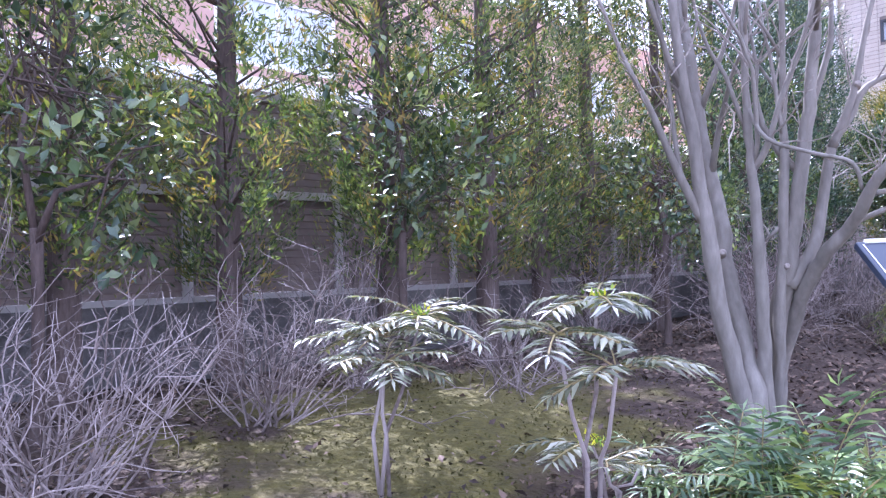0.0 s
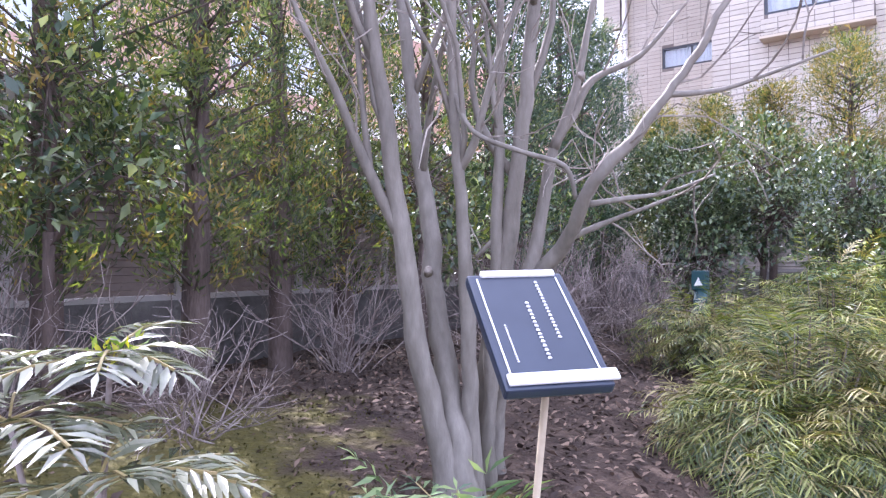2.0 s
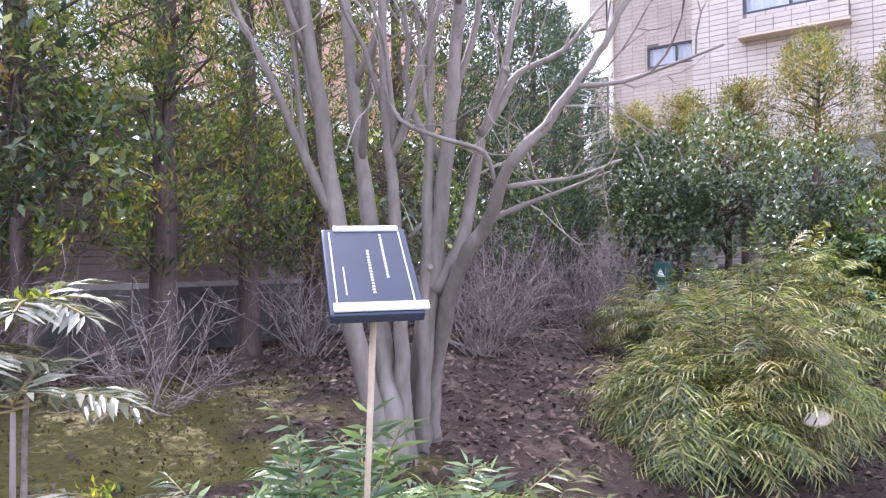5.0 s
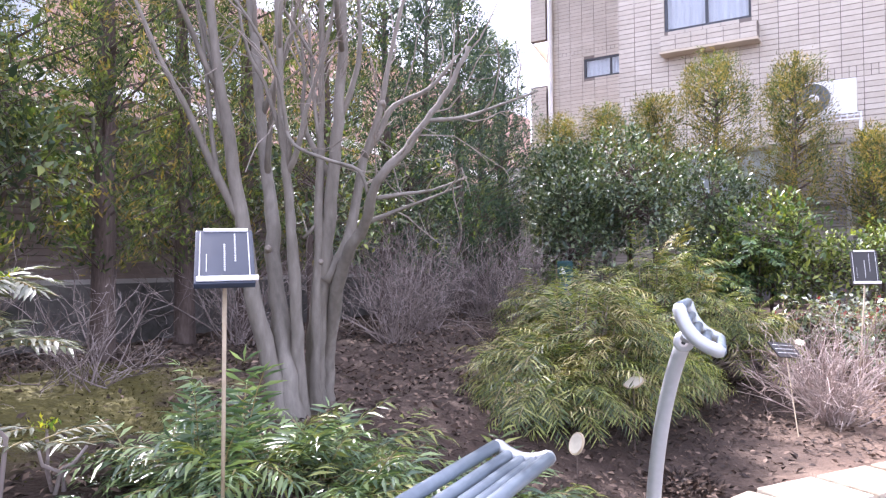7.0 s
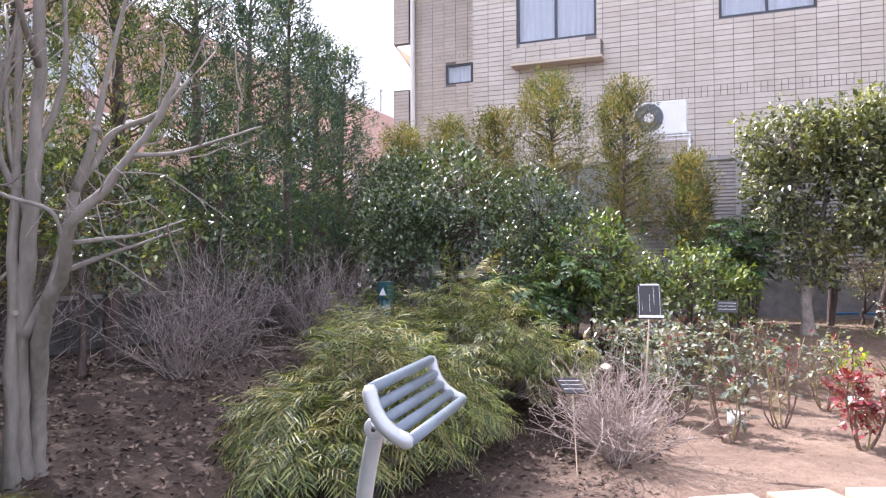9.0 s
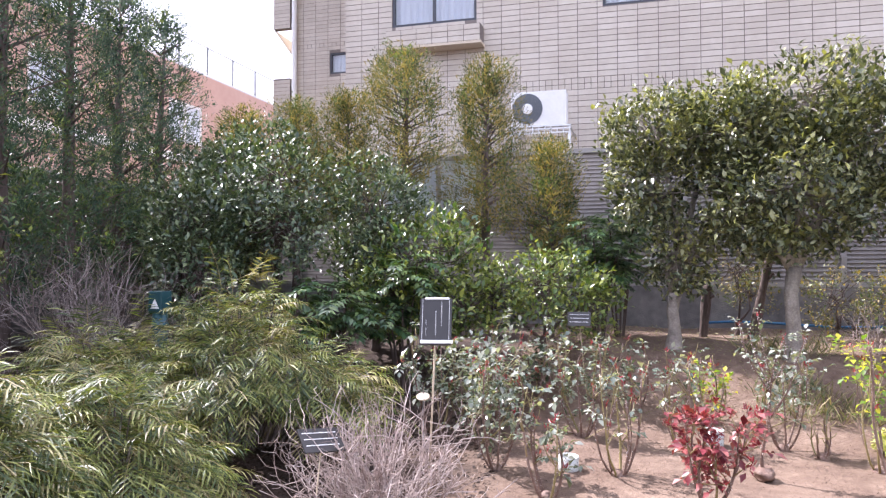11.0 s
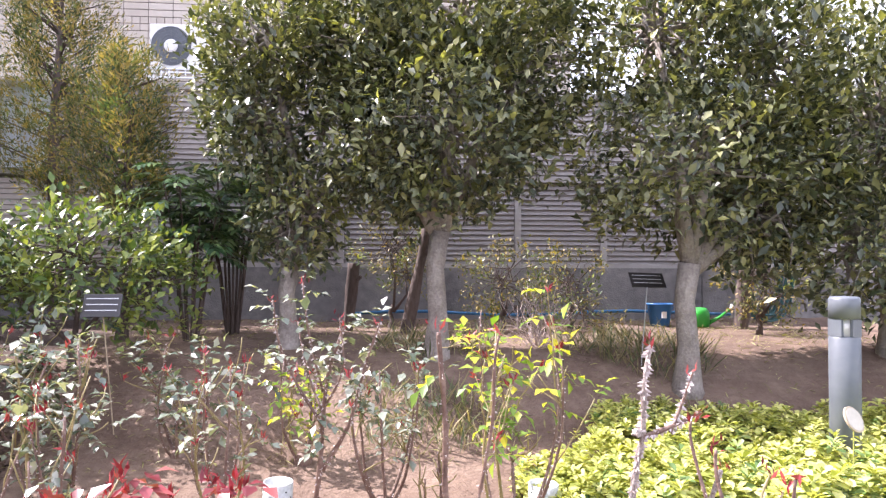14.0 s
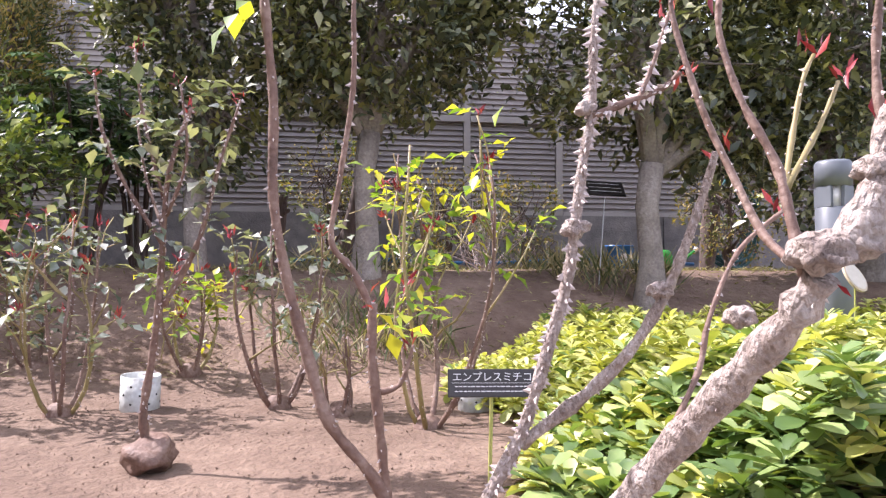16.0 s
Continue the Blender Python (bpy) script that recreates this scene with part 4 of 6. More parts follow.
def bare_shrub(name, x, y, h, r, n, mat, label, seed, thick=0.006, sub=5, droop=0.0):
    """A leafless shrub of many forking twigs."""
    rng = np.random.default_rng(seed)
    root = thing(name, pose(x, y, G(x, y)), label, "shrub", "")
    g = Geo()
    for i in range(n):
        a = rng.random() * 2 * math.pi
        out = 0.25 + 0.9 * rng.random()
        gs = Geo()
        pts, d = limb(gs, rng, (0.08 * r * rng.normal(), 0.08 * r * rng.normal(), -0.03), (math.cos(a) * out * r / h, math.sin(a) * out * r / h, 0.8), h * (0.6 + 0.5 * rng.random()), thick, thick * 0.45, 5, 0.16, -droop, 5)
        part("stem", gs, mat, root)
        for k in range(sub):
            j = rng.integers(2, len(pts))
            p2, d2 = limb(g, rng, pts[j], d + Vector(rng.normal(0, 0.7, 3)), h * (0.18 + 0.25 * rng.random()), thick * 0.5, thick * 0.25, 3, 0.25, 0.05, 4)
            for q in range(2):
                limb(g, rng, p2[rng.integers(1, 4)], d2 + Vector(rng.normal(0, 0.8, 3)), h * 0.12, thick * 0.3, thick * 0.15, 2, 0.3, 0.05, 3)
    tagged(part("twig_mass", g, mat, root), kind="stuff")
    return root


def spline(points, steps=4):
    """Points of a smooth line through the given ones."""
    P = [Vector(p) for p in points]
    fine = []
    for i in range(len(P) - 1):
        a, b, c, d = P[max(i - 1, 0)], P[i], P[i + 1], P[min(i + 2, len(P) - 1)]
        for k in range(steps):
            t = k / steps
            fine.append(0.5 * ((2 * b) + (c - a) * t + (2 * a - 5 * b + 4 * c - d) * t * t + (3 * b - a - 3 * c + d) * t ** 3))
    return fine + [P[-1]]


def crape_myrtle():
    """Tall multi-stemmed tree with smooth grey bark, leafless."""
    x, y = -1.24, 3.30
    rng = np.random.default_rng(11)
    z = G(x, y)
    root = thing("multi_stem_tree", pose(x, y, z), "leafless multi-stemmed tree with smooth grey bark", "tree")
    o = Vector((x, y, z))
    foot = z - 0.08
    # lines of the upright stems, thickness at foot and tip
    stems = [
        ([(-1.21, 3.20, foot), (-1.24, 3.14, 0.90), (-1.27, 3.05, 1.29), (-1.29, 2.98, 1.70), (-1.30, 2.92, 2.07), (-1.32, 2.86, 2.43), (-1.36, 2.78, 3.4), (-1.42, 2.7, 4.4)], 0.042, 0.010),
        ([(-1.18, 3.22, foot), (-1.20, 3.20, 0.84), (-1.25, 3.22, 1.10), (-1.31, 3.23, 1.33), (-1.37, 3.26, 1.70), (-1.45, 3.28, 2.09), (-1.55, 3.31, 2.63), (-1.7, 3.36, 3.6), (-1.8, 3.4, 4.6)], 0.048, 0.012),
        ([(-1.18, 3.28, foot), (-1.17, 3.24, 1.01), (-1.16, 3.20, 1.38), (-1.15, 3.17, 1.66), (-1.15, 3.14, 1.91), (-1.14, 3.10, 2.24), (-1.12, 3.05, 3.2), (-1.1, 3.0, 4.2)], 0.030, 0.009),
        ([(-1.20, 3.38, foot), (-1.15, 3.35, 1.2), (-1.09, 3.31, 1.69), (-1.08, 3.31, 2.1), (-1.07, 3.31, 2.53), (-1.05, 3.3, 3.6)], 0.026, 0.008),
        ([(-1.31, 3.50, foot), (-1.28, 3.48, 0.80), (-1.22, 3.43, 1.08), (-1.12, 3.37, 1.41), (-1.06, 3.35, 1.68), (-0.99, 3.32, 2.05), (-0.93, 3.29, 2.45), (-0.88, 3.25, 3.4), (-0.85, 3.2, 4.3)], 0.050, 0.011),
        ([(-1.27, 3.57, foot), (-1.25, 3.55, 0.94), (-1.13, 3.46, 1.22), (-1.02, 3.39, 1.41), (-0.93, 3.35, 1.52), (-0.82, 3.32, 1.63), (-0.68, 3.24, 1.81), (-0.56, 3.29, 1.95), (-0.47, 3.32, 2.08), (-0.37, 3.37, 2.22), (-0.28, 3.38, 2.40)], 0.036, 0.008),
    ]
    # limbs that leave the stems
    limbs = [
        ([(-1.11, 3.37, 1.36), (-1.02, 3.43, 1.54), (-0.99, 3.47, 1.75), (-0.95, 3.49, 1.98), (-0.89, 3.54, 2.11), (-0.83, 3.58, 2.24), (-0.68, 3.68, 2.33), (-0.55, 3.74, 2.49)], 0.027, 0.006),
        ([(-0.95, 3.49, 1.98), (-0.86, 3.50, 2.2), (-0.80, 3.52, 2.5), (-0.7, 3.55, 2.9)], 0.018, 0.005),
        ([(-0.74, 3.28, 1.74), (-0.62, 3.35, 1.76), (-0.50, 3.43, 1.78), (-0.37, 3.52, 1.84)], 0.010, 0.003),
        ([(-0.82, 3.33, 1.63), (-0.70, 3.41, 1.69), (-0.59, 3.49, 1.74), (-0.44, 3.59, 1.81)], 0.011, 0.003),
        ([(-1.30, 2.98, 1.66), (-1.36, 2.88, 1.90), (-1.41, 2.78, 2.15), (-1.47, 2.67, 2.39), (-1.58, 2.5, 2.9)], 0.018, 0.005),
        ([(-1.35, 2.90, 1.85), (-1.36, 2.87, 2.1), (-1.38, 2.84, 2.5), (-1.42, 2.76, 3.0)], 0.012, 0.004),
        ([(-1.15, 3.15, 1.88), (-1.08, 3.14, 1.97), (-1.00, 3.13, 2.18), (-0.90, 3.14, 2.43), (-0.78, 3.12, 2.8)], 0.015, 0.005),
        ([(-1.14, 3.10, 2.15), (-1.06, 3.10, 2.00), (-0.90, 3.15, 1.92), (-0.78, 3.23, 1.87), (-0.76, 3.27, 1.76)], 0.007, 0.007),
        ([(-0.47, 3.32, 2.08), (-0.33, 3.40, 2.09), (-0.2, 3.46, 2.13), (-0.02, 3.55, 2.2)], 0.009, 0.003),
        ([(-1.06, 3.35, 1.7), (-1.12, 3.3, 1.62), (-1.17, 3.28, 1.57)], 0.009, 0.006),
    ]
    twigs = Geo()
    for group, name in ((stems, "stem"), (limbs, "limb")):
        for pts, r0, r1 in group:
            fine = [p - o for p in spline(pts)]
            n = len(fine)
            rad = []
            for i, p in enumerate(fine):
                flare = 1.55 if name == "stem" and p.z < 0.06 else 1.22
                rad.append((r0 + (r1 - r0) * (i / (n - 1)) ** 0.9) * flare * (1 + 0.05 * rng.normal()))
            if name == "stem":
                fine = [p + Vector((*rng.normal(0, 0.004, 2), 0)) for p in fine]
            g = Geo().tube(fine, rad, 10)
            if name == "stem" and pts[-1][2] > 3:
                out = (fine[-1] - fine[n // 2])
                for k in range(5):
                    j = int(n * (0.55 + 0.09 * k))
                    p2, d2 = limb(g, rng, fine[min(j, n - 2)], out.normalized() * 0.8 + Vector((*rng.normal(0, 0.45, 2), 0.35)), 0.7 + 0.5 * rng.random(), rad[min(j, n - 1)] * 0.6, 0.005, 6, 0.13, 0.03, 6)
                    for q in range(4):
                        limb(twigs, rng, p2[int(rng.integers(2, 7))], d2 + Vector(rng.normal(0, 0.6, 3)), 0.3 + 0.3 * rng.random(), 0.005, 0.002, 5, 0.16, 0.04, 4)
            part(name, g, M_BARK_GREY, root, smooth=True)
            first = n // 3 if name == "limb" else n * 3 // 5
            for p in fine[first::3]:
                p3, d3 = limb(twigs, rng, p, fine[-1] - fine[n // 2] + Vector(rng.normal(0, 0.3, 3)), 0.2 + 0.25 * rng.random(), 0.0042, 0.0018, 5, 0.2, 0.03, 4)
                for w in range(2):
                    limb(twigs, rng, p3[int(rng.integers(2, 6))], d3 + Vector(rng.normal(0, 0.6, 3)), 0.14, 0.0022, 0.0012, 3, 0.2, 0.0, 3)
    # pruning scars
    for (px, py, pz), r in (((-1.33, 3.20, 1.52), 0.016), ((-0.84, 3.50, 2.24), 0.014), ((-1.10, 3.33, 1.45), 0.013)):
        part("pruning_knot", Geo().lathe([(r * 1.3, -0.02), (r, 0.012), (r * 0.6, 0.016), (0, 0.012)], 10, Matrix.Translation(Vector((px, py, pz)) - o) @ Vector((0.5, -0.7, 0.4)).to_track_quat("Z", "Y").to_matrix().to_4x4()), M_BARK_PALE, root, "", True)
    tagged(part("twig_mass", twigs, M_BARK_PALE, root, "fine bare twigs"), kind="stuff")


crape_myrtle()

# hedge of tall cypresses along the west fence
for i in range(15):
    yy = -1.6 + i * 0.86
    rr = random.Random(i)
    xx = -3.45 + rr.uniform(-0.35, 0.3)
    blue = i >= 10
    hh = (4.6 if i < 10 else 4.35) + rr.uniform(-0.45, 0.5) - (0.5 if i > 12 else 0)
    conifer("cypress", xx, yy + rr.uniform(-0.15, 0.15), hh, 0.62 if not blue else 0.6, 0.6 if not blue else 0.45, (M_CYPRESS, M_THUJA) if not blue else (M_CYPRESS_BLUE, M_CYPRESS),
            "tall green cypress with a dark trunk in the hedge" if not blue else "dense blue-green cypress in the hedge", 40 + i, 1.4, 0.36, "cypress hedge", None, 22, 0.052)
# glossy evergreens between them
for i, (xx, yy, hh) in enumerate(((-2.95, 0.7, 1.9), (-3.0, 2.6, 2.0), (-2.9, 5.2, 1.7), (-3.1, 7.0, 1.9))):
    zz = G(xx, yy)
    broad_tree("evergreen_shrub", xx, yy, 0.9, [(xx, yy, zz + hh * 0.8, 0.42, 0.45, 0.5), (xx + 0.15, yy + 0.25, zz + hh * 0.58, 0.3, 0.35, 0.3)], (M_CAMELLIA, M_LIGHTSHRUB), "glossy evergreen shrub under the cypress hedge", 70 + i, 1500, 0.06, 0.028, 0.025, M_BARK_DARK, "shrub")

# clipped yellowing conifers before the north fence
for i, (xx, yy, hh, r, bare) in enumerate(((-0.70, 11.35, 3.5, 0.62, 1.85), (0.28, 11.75, 3.4, 0.50, 1.2), (1.20, 10.75, 2.15, 0.36, 0.9), (-1.75, 11.9, 3.15, 0.46, 1.4), (-2.6, 12.0, 3.1, 0.46, 1.2), (-3.3, 11.8, 3.0, 0.5, 0.6))):
    conifer("clipped_conifer", xx, yy, hh, r, bare, (M_THUJA, M_CYPRESS), "clipped conifer with yellowing foliage and bare lower trunk", 100 + i, 2.3, 0.45, "clipped conifers by the fence")

# camellias
for i, (xx, yy, zt, r) in enumerate(((-1.35, 9.2, 3.0, 0.62), (-2.35, 9.9, 3.05, 0.55), (-3.0, 10.9, 3.3, 0.5), (-0.55, 9.9, 2.75, 0.5), (-1.9, 8.6, 2.5, 0.45))):
    zz = G(xx, yy)
    broad_tree("camellia_tree", xx, yy, 0.85, [(xx, yy, zt - 0.5, r, r, 0.55), (xx + 0.2, yy - 0.25, zt - 0.95, r * 0.8, r * 0.75, 0.42), (xx - 0.25, yy + 0.1, zt - 1.0, r * 0.7, r * 0.6, 0.4)], (M_CAMELLIA,), "dense dark glossy camellia with slim trunk", 120 + i, 6200, 0.055, 0.027, 0.035, M_BARK_DARK, group="camellias")

# osmanthus row
OSM = [
    (2.50, 10.25, 0.55, 0.062, [(2.60, 10.3, 1.75, 0.34, 0.36, 0.42), (2.30, 10.3, 2.45, 0.45, 0.45, 0.40), (2.35, 10.3, 3.02, 0.62, 0.5, 0.42), (2.85, 10.4, 2.9, 0.4, 0.4, 0.4)], 5200),
    (3.53, 9.95, 0.85, 0.066, [(3.55, 10.0, 2.35, 0.85, 0.7, 0.62), (3.1, 10.1, 2.95, 0.55, 0.6, 0.5), (3.7, 10.1, 3.2, 0.8, 0.65, 0.42), (4.1, 10.0, 2.75, 0.5, 0.55, 0.6), (3.15, 10.0, 2.2, 0.45, 0.5, 0.45)], 11000),
    (5.10, 9.55, 0.80, 0.066, [(5.15, 9.7, 2.10, 0.74, 0.7, 0.55), (5.75, 9.8, 1.75, 0.5, 0.5, 0.4), (5.0, 9.8, 3.0, 0.75, 0.65, 0.5), (5.7, 9.8, 2.85, 0.7, 0.65, 0.6), (5.85, 9.9, 2.1, 0.55, 0.6, 0.6)], 11000),
    (6.75, 9.9, 0.9, 0.066, [(6.7, 9.9, 2.4, 0.75, 0.7, 0.85), (7.3, 10.0, 2.6, 0.7, 0.7, 0.9), (6.5, 9.9, 1.6, 0.6, 0.55, 0.55), (7.2, 10.0, 1.4, 0.5, 0.5, 0.5)], 10000),
]
for i, (xx, yy, th, tr, blobs, nl) in enumerate(OSM):
    broad_tree("osmanthus_tree", xx, yy, th, blobs, (M_OSM, M_OSM_YOUNG), "clipped evergreen osmanthus with pale trunk and broad crown", 150 + i, int(nl * 2.0), 0.062, 0.031, tr, group="osmanthus row")

# bushes before the north fence
broad_tree("privet_bush", 1.25, 9.75, 0.25, [(1.25, 9.75, 1.45, 0.55, 0.45, 0.36), (0.8, 9.7, 1.35, 0.4, 0.4, 0.32), (1.65, 9.9, 1.25, 0.35, 0.35, 0.3)], (M_LIGHTSHRUB, M_CAMELLIA), "bright green leafy bush", 171, 4600, 0.055, 0.028, 0.025, M_BARK_DARK, "shrub")
broad_tree("viburnum_bush", 0.2, 9.55, 0.5, [(0.2, 9.5, 1.75, 0.55, 0.45, 0.42), (-0.2, 9.3, 1.35, 0.45, 0.4, 0.35), (0.55, 9.4, 1.3, 0.35, 0.35, 0.35)], (M_LIGHTSHRUB, M_PINNATE), "green leafy bush with yellow tips", 172, 4200, 0.07, 0.03, 0.025, M_BARK_DARK, "shrub")
for i, (xx, yy, zt, r) in enumerate(((3.25, 11.55, 1.9, 0.38), (4.2, 11.2, 1.6, 0.42), (4.85, 11.4, 1.55, 0.4), (6.4, 11.0, 1.7, 0.4))):
    broad_tree("boxwood_bush", xx, yy, 0.2, [(xx, yy, zt - 0.3, r, r * 0.8, 0.34), (xx + 0.12, yy, zt - 0.55, r * 0.8, r * 0.7, 0.25)], (M_THUJA, M_LIGHTSHRUB), "small yellow-green bush by the wall", 180 + i, 1500, 0.035, 0.016, 0.02, M_BARK_DARK, "shrub", clump=0.12)
broad_tree("evergreen_shrub", 7.2, 8.9, 0.2, [(7.2, 8.9, 1.0, 0.5, 0.45, 0.5), (7.6, 8.7, 1.3, 0.5, 0.45, 0.6)], (M_OSM, M_LIGHTSHRUB), "dense green shrub at the corner", 186, 2600, 0.07, 0.033, 0.03, M_BARK_DARK, "shrub")


def pinnate_shrub(x, y, h, seed, label):
    rng = np.random.default_rng(seed)
    root = thing("nandina_shrub", pose(x, y, G(x, y)), label, "shrub")
    g = Geo()
    roots, ways = [], []
    for k in range(9):
        a = k * 0.7 + seed
        top = Vector((0.22 * math.cos(a), 0.22 * math.sin(a), h * (0.6 + 0.4 * rng.random())))
        g.tube([(0.04 * math.cos(a), 0.04 * math.sin(a), -0.04), top * 0.5, top], [0.012, 0.01, 0.006], 5)
        for j in range(9):
            b = j * 2.4 + k
            roots.append(tuple(top - Vector((0, 0, 0.03 * j))))
            ways.append((math.cos(b), math.sin(b), 0.7 - 0.05 * j))
    part("stem", g, M_BARK_DARK, root)
    n = len(roots)
    B, W, U, S, lines = fronds(rng, roots, ways, 0.33 * (0.7 + 0.5 * rng.random(n)), 8, 0.085, 0.03, 1.0, 0.3)
    part("foliage", leaf_mesh("foliage", B, W, U, S, S * 0.36, mat=M_PINNATE), None, root)


pinnate_shrub(0.0, 9.2, 1.35, 5, "nandina with feathery green compound leaves")
pinnate_shrub(-0.5, 8.6, 1.0, 6, "nandina with feathery green compound leaves")
pinnate_shrub(1.95, 11.1, 1.45, 7, "dark-stemmed shrub with feathery leaves by the wall")
pinnate_shrub(1.75, 10.6, 1.3, 8, "dark-stemmed shrub with feathery leaves by the wall")

# mounds of narrow-leaved fronds
frond_mound("frond_mound", -0.36, 4.72, 0.46, 0.50, 0.60, (M_FROND, M_FROND_DRY), "mound of narrow arching green and yellow leaves", 201, 820, 0.084, 0.0062, 0.27)
frond_mound("frond_mound", -0.30, 5.65, 0.42, 0.50, 0.48, (M_FROND, M_FROND_DRY), "mound of narrow arching green and yellow leaves", 203, 580, 0.082, 0.0065, 0.27)
frond_mound("frond_mound", -1.12, 6.75, 0.48, 0.50, 0.60, (M_FROND, M_FROND_DRY), "mound of narrow arching light green leaves", 206, 460, 0.082, 0.007, 0.27)
frond_mound("frond_mound", -0.42, 6.95, 0.80, 0.72, 0.80, (M_FROND, M_FROND_DRY), "large mound of narrow arching light green leaves", 202, 1150, 0.08, 0.0072, 0.28)
frond_mound("mahonia_patch", -0.55, 2.45, 0.55, 0.42, 0.17, (M_FROND_BLUE, M_FROND), "low patch of feathery blue-green leaves at the tree foot", 204, 380, 0.07, 0.011, 0.27)
frond_mound("mahonia_patch", -0.05, 2.75, 0.42, 0.36, 0.15, (M_FROND_BLUE, M_FROND), "low patch of feathery green leaves at the tree foot", 205, 280, 0.07, 0.011, 0.25)

mahonia(-1.66, 1.50, 0.76, 1.33, 1, (-0.02, 0.08), 34, 0.235, "glossy mahonia with purple-tinged whorled leaves")
mahonia(-0.99, 1.77, 0.72, 1.40, 2, (0.09, -0.10), 24, 0.175)
mahonia(-1.10, 2.02, 0.70, 0.88, 3, (0.0, 0.0), 9, 0.2, "small young mahonia with narrow leaves")

# leafless twiggy shrubs
for i, (xx, yy, h, r, n) in enumerate(((-2.2, 0.6, 0.75, 0.8, 44), (-2.7, 1.6, 0.7, 0.8, 38), (-1.75, -0.1, 0.65, 0.7, 34), (-2.5, 3.0, 0.62, 0.7, 26), (-2.3, 5.6, 0.95, 0.8, 48), (-2.6, 6.6, 1.05, 0.8, 54), (-2.1, 7.5, 1.0, 0.75, 50), (-2.9, 8.3, 1.0, 0.7, 44), (-1.7, 8.3, 0.8, 0.5, 26), (-3.2, 4.7, 0.95, 0.7, 40), (-3.0, 0.2, 0.9, 0.7, 36), (-3.2, 2.4, 0.95, 0.7, 36))):
    bare_shrub("bare_shrub", xx, yy, h, r, n, M_TWIG_DARK, "tangled leafless grey-brown shrub beneath the hedge", 220 + i, 0.005, 6)
bare_shrub("dry_twig_shrub", 0.98, 6.05, 0.66, 0.45, 85, M_TWIG, "leafless pinkish-grey twiggy shrub on bare soil", 240, 0.005, 6)
bare_shrub("dry_twig_shrub", 4.3, 10.3, 0.45, 0.4, 26, M_TWIG, "dry leafless stems at the foot of the bank", 241, 0.004, 3)


# ---- signs ----
def bars(g, m, x, z0, z1, w, seed, gap=0.5):
    """A column of small unreadable characters, as plain bars, on the face at y = 0."""
    rr = random.Random(seed)
    z = z1
    while z > z0 + w:
        h = w * (0.8 + 0.3 * rr.random())
        g.box((x - w / 2, -0.0012, z - h), (x + w / 2, 0.0, z - h * 0.62), m)
        g.box((x - w * 0.3, -0.0012, z - h * 0.5), (x + w * 0.32, 0.0, z - h * 0.2), m)
        z -= h * (1 + gap)


def poem_sign(name, m, w, h, panel, label, foot, columns):
    """A framed panel on a thin stake: x across, z up the board, y away from the reader."""
    root = thing(name, m, label, "sign", "poem signs")
    part("panel", rounded_box("panel", (-w / 2, 0.0, -h / 2), (w / 2, 0.018, h / 2), 0.004), panel, root)
    g = Geo()
    e = 0.0022
    a, b = w / 2 - 0.012, h / 2 - 0.012
    for q in (((-a, -0.002, -b), (-a + e, -0.0004, b)), ((a - e, -0.002, -b), (a, -0.0004, b))):
        g.box(*q)
    tagged(part("border_line", g, M_LETTER, root), kind="stuff")
    part("top_clip", rounded_box("top_clip", (-w * 0.36, -0.005, h / 2 - 0.008), (w * 0.42, 0.02, h / 2 + 0.004), 0.003), M_WHITE, root, "white strip clip")
    part("bottom_clip", rounded_box("bottom_clip", (-w / 2 + 0.006, -0.006, -h / 2 + 0.006), (w / 2 + 0.008, -0.0006, -h / 2 + 0.024), 0.002), M_WHITE, root, "white strip clip")
    g = Geo()
    for k, (x, z0, z1, s) in enumerate(columns):
        bars(g, Matrix.Translation((0, -0.0004, 0)), x * w, z0 * h, z1 * h, s * 0.8, k)
    tagged(part("lettering", g, M_LETTER, root, "columns of small white writing"), kind="stuff")
    inv = m.inverted()
    top = Vector((0.0, 0.022, -h * 0.30))
    part("stake", Geo().tube([top, inv @ Vector(foot)], 0.0055, 8), M_STAKE, root, "thin tan stake", True)
    part("bracket", Geo().box((-0.018, 0.0185, -h * 0.36), (0.018, 0.03, -h * 0.2)), M_BLACK, root)


def board_pose(c, right, up):
    r, u = Vector(right).normalized(), Vector(up).normalized()
    n = u.cross(r).normalized()
    u = r.cross(n).normalized()
    rot = Matrix((r, n * -1, u)).transposed()
    if rot.determinant() < 0:
        rot = Matrix((r, n, u)).transposed()
    return Matrix.Translation(c) @ rot.to_4x4()


COLS = [(0.18, -0.12, 0.42, 0.0062), (0.0, -0.30, 0.22, 0.0068), (-0.30, -0.30, 0.02, 0.0034)]
poem_sign("poem_sign", board_pose((-0.215, 1.962, 1.458), (0.095, 0.11, 0.002), (-0.125, 0.115, 0.138)), 0.150, 0.225, M_SIGN, "navy poem sign with white clips on a thin stake", (-0.34, 2.06, 0.55), COLS)
poem_sign("poem_sign", board_pose((1.165, 6.33, 1.39), (0.96, 0.20, 0), (-0.08, 0.36, 0.92)), 0.165, 0.25, M_SIGN_BLACK, "black poem sign with white clips on a thin stake", (1.10, 6.38, 0.33), COLS)


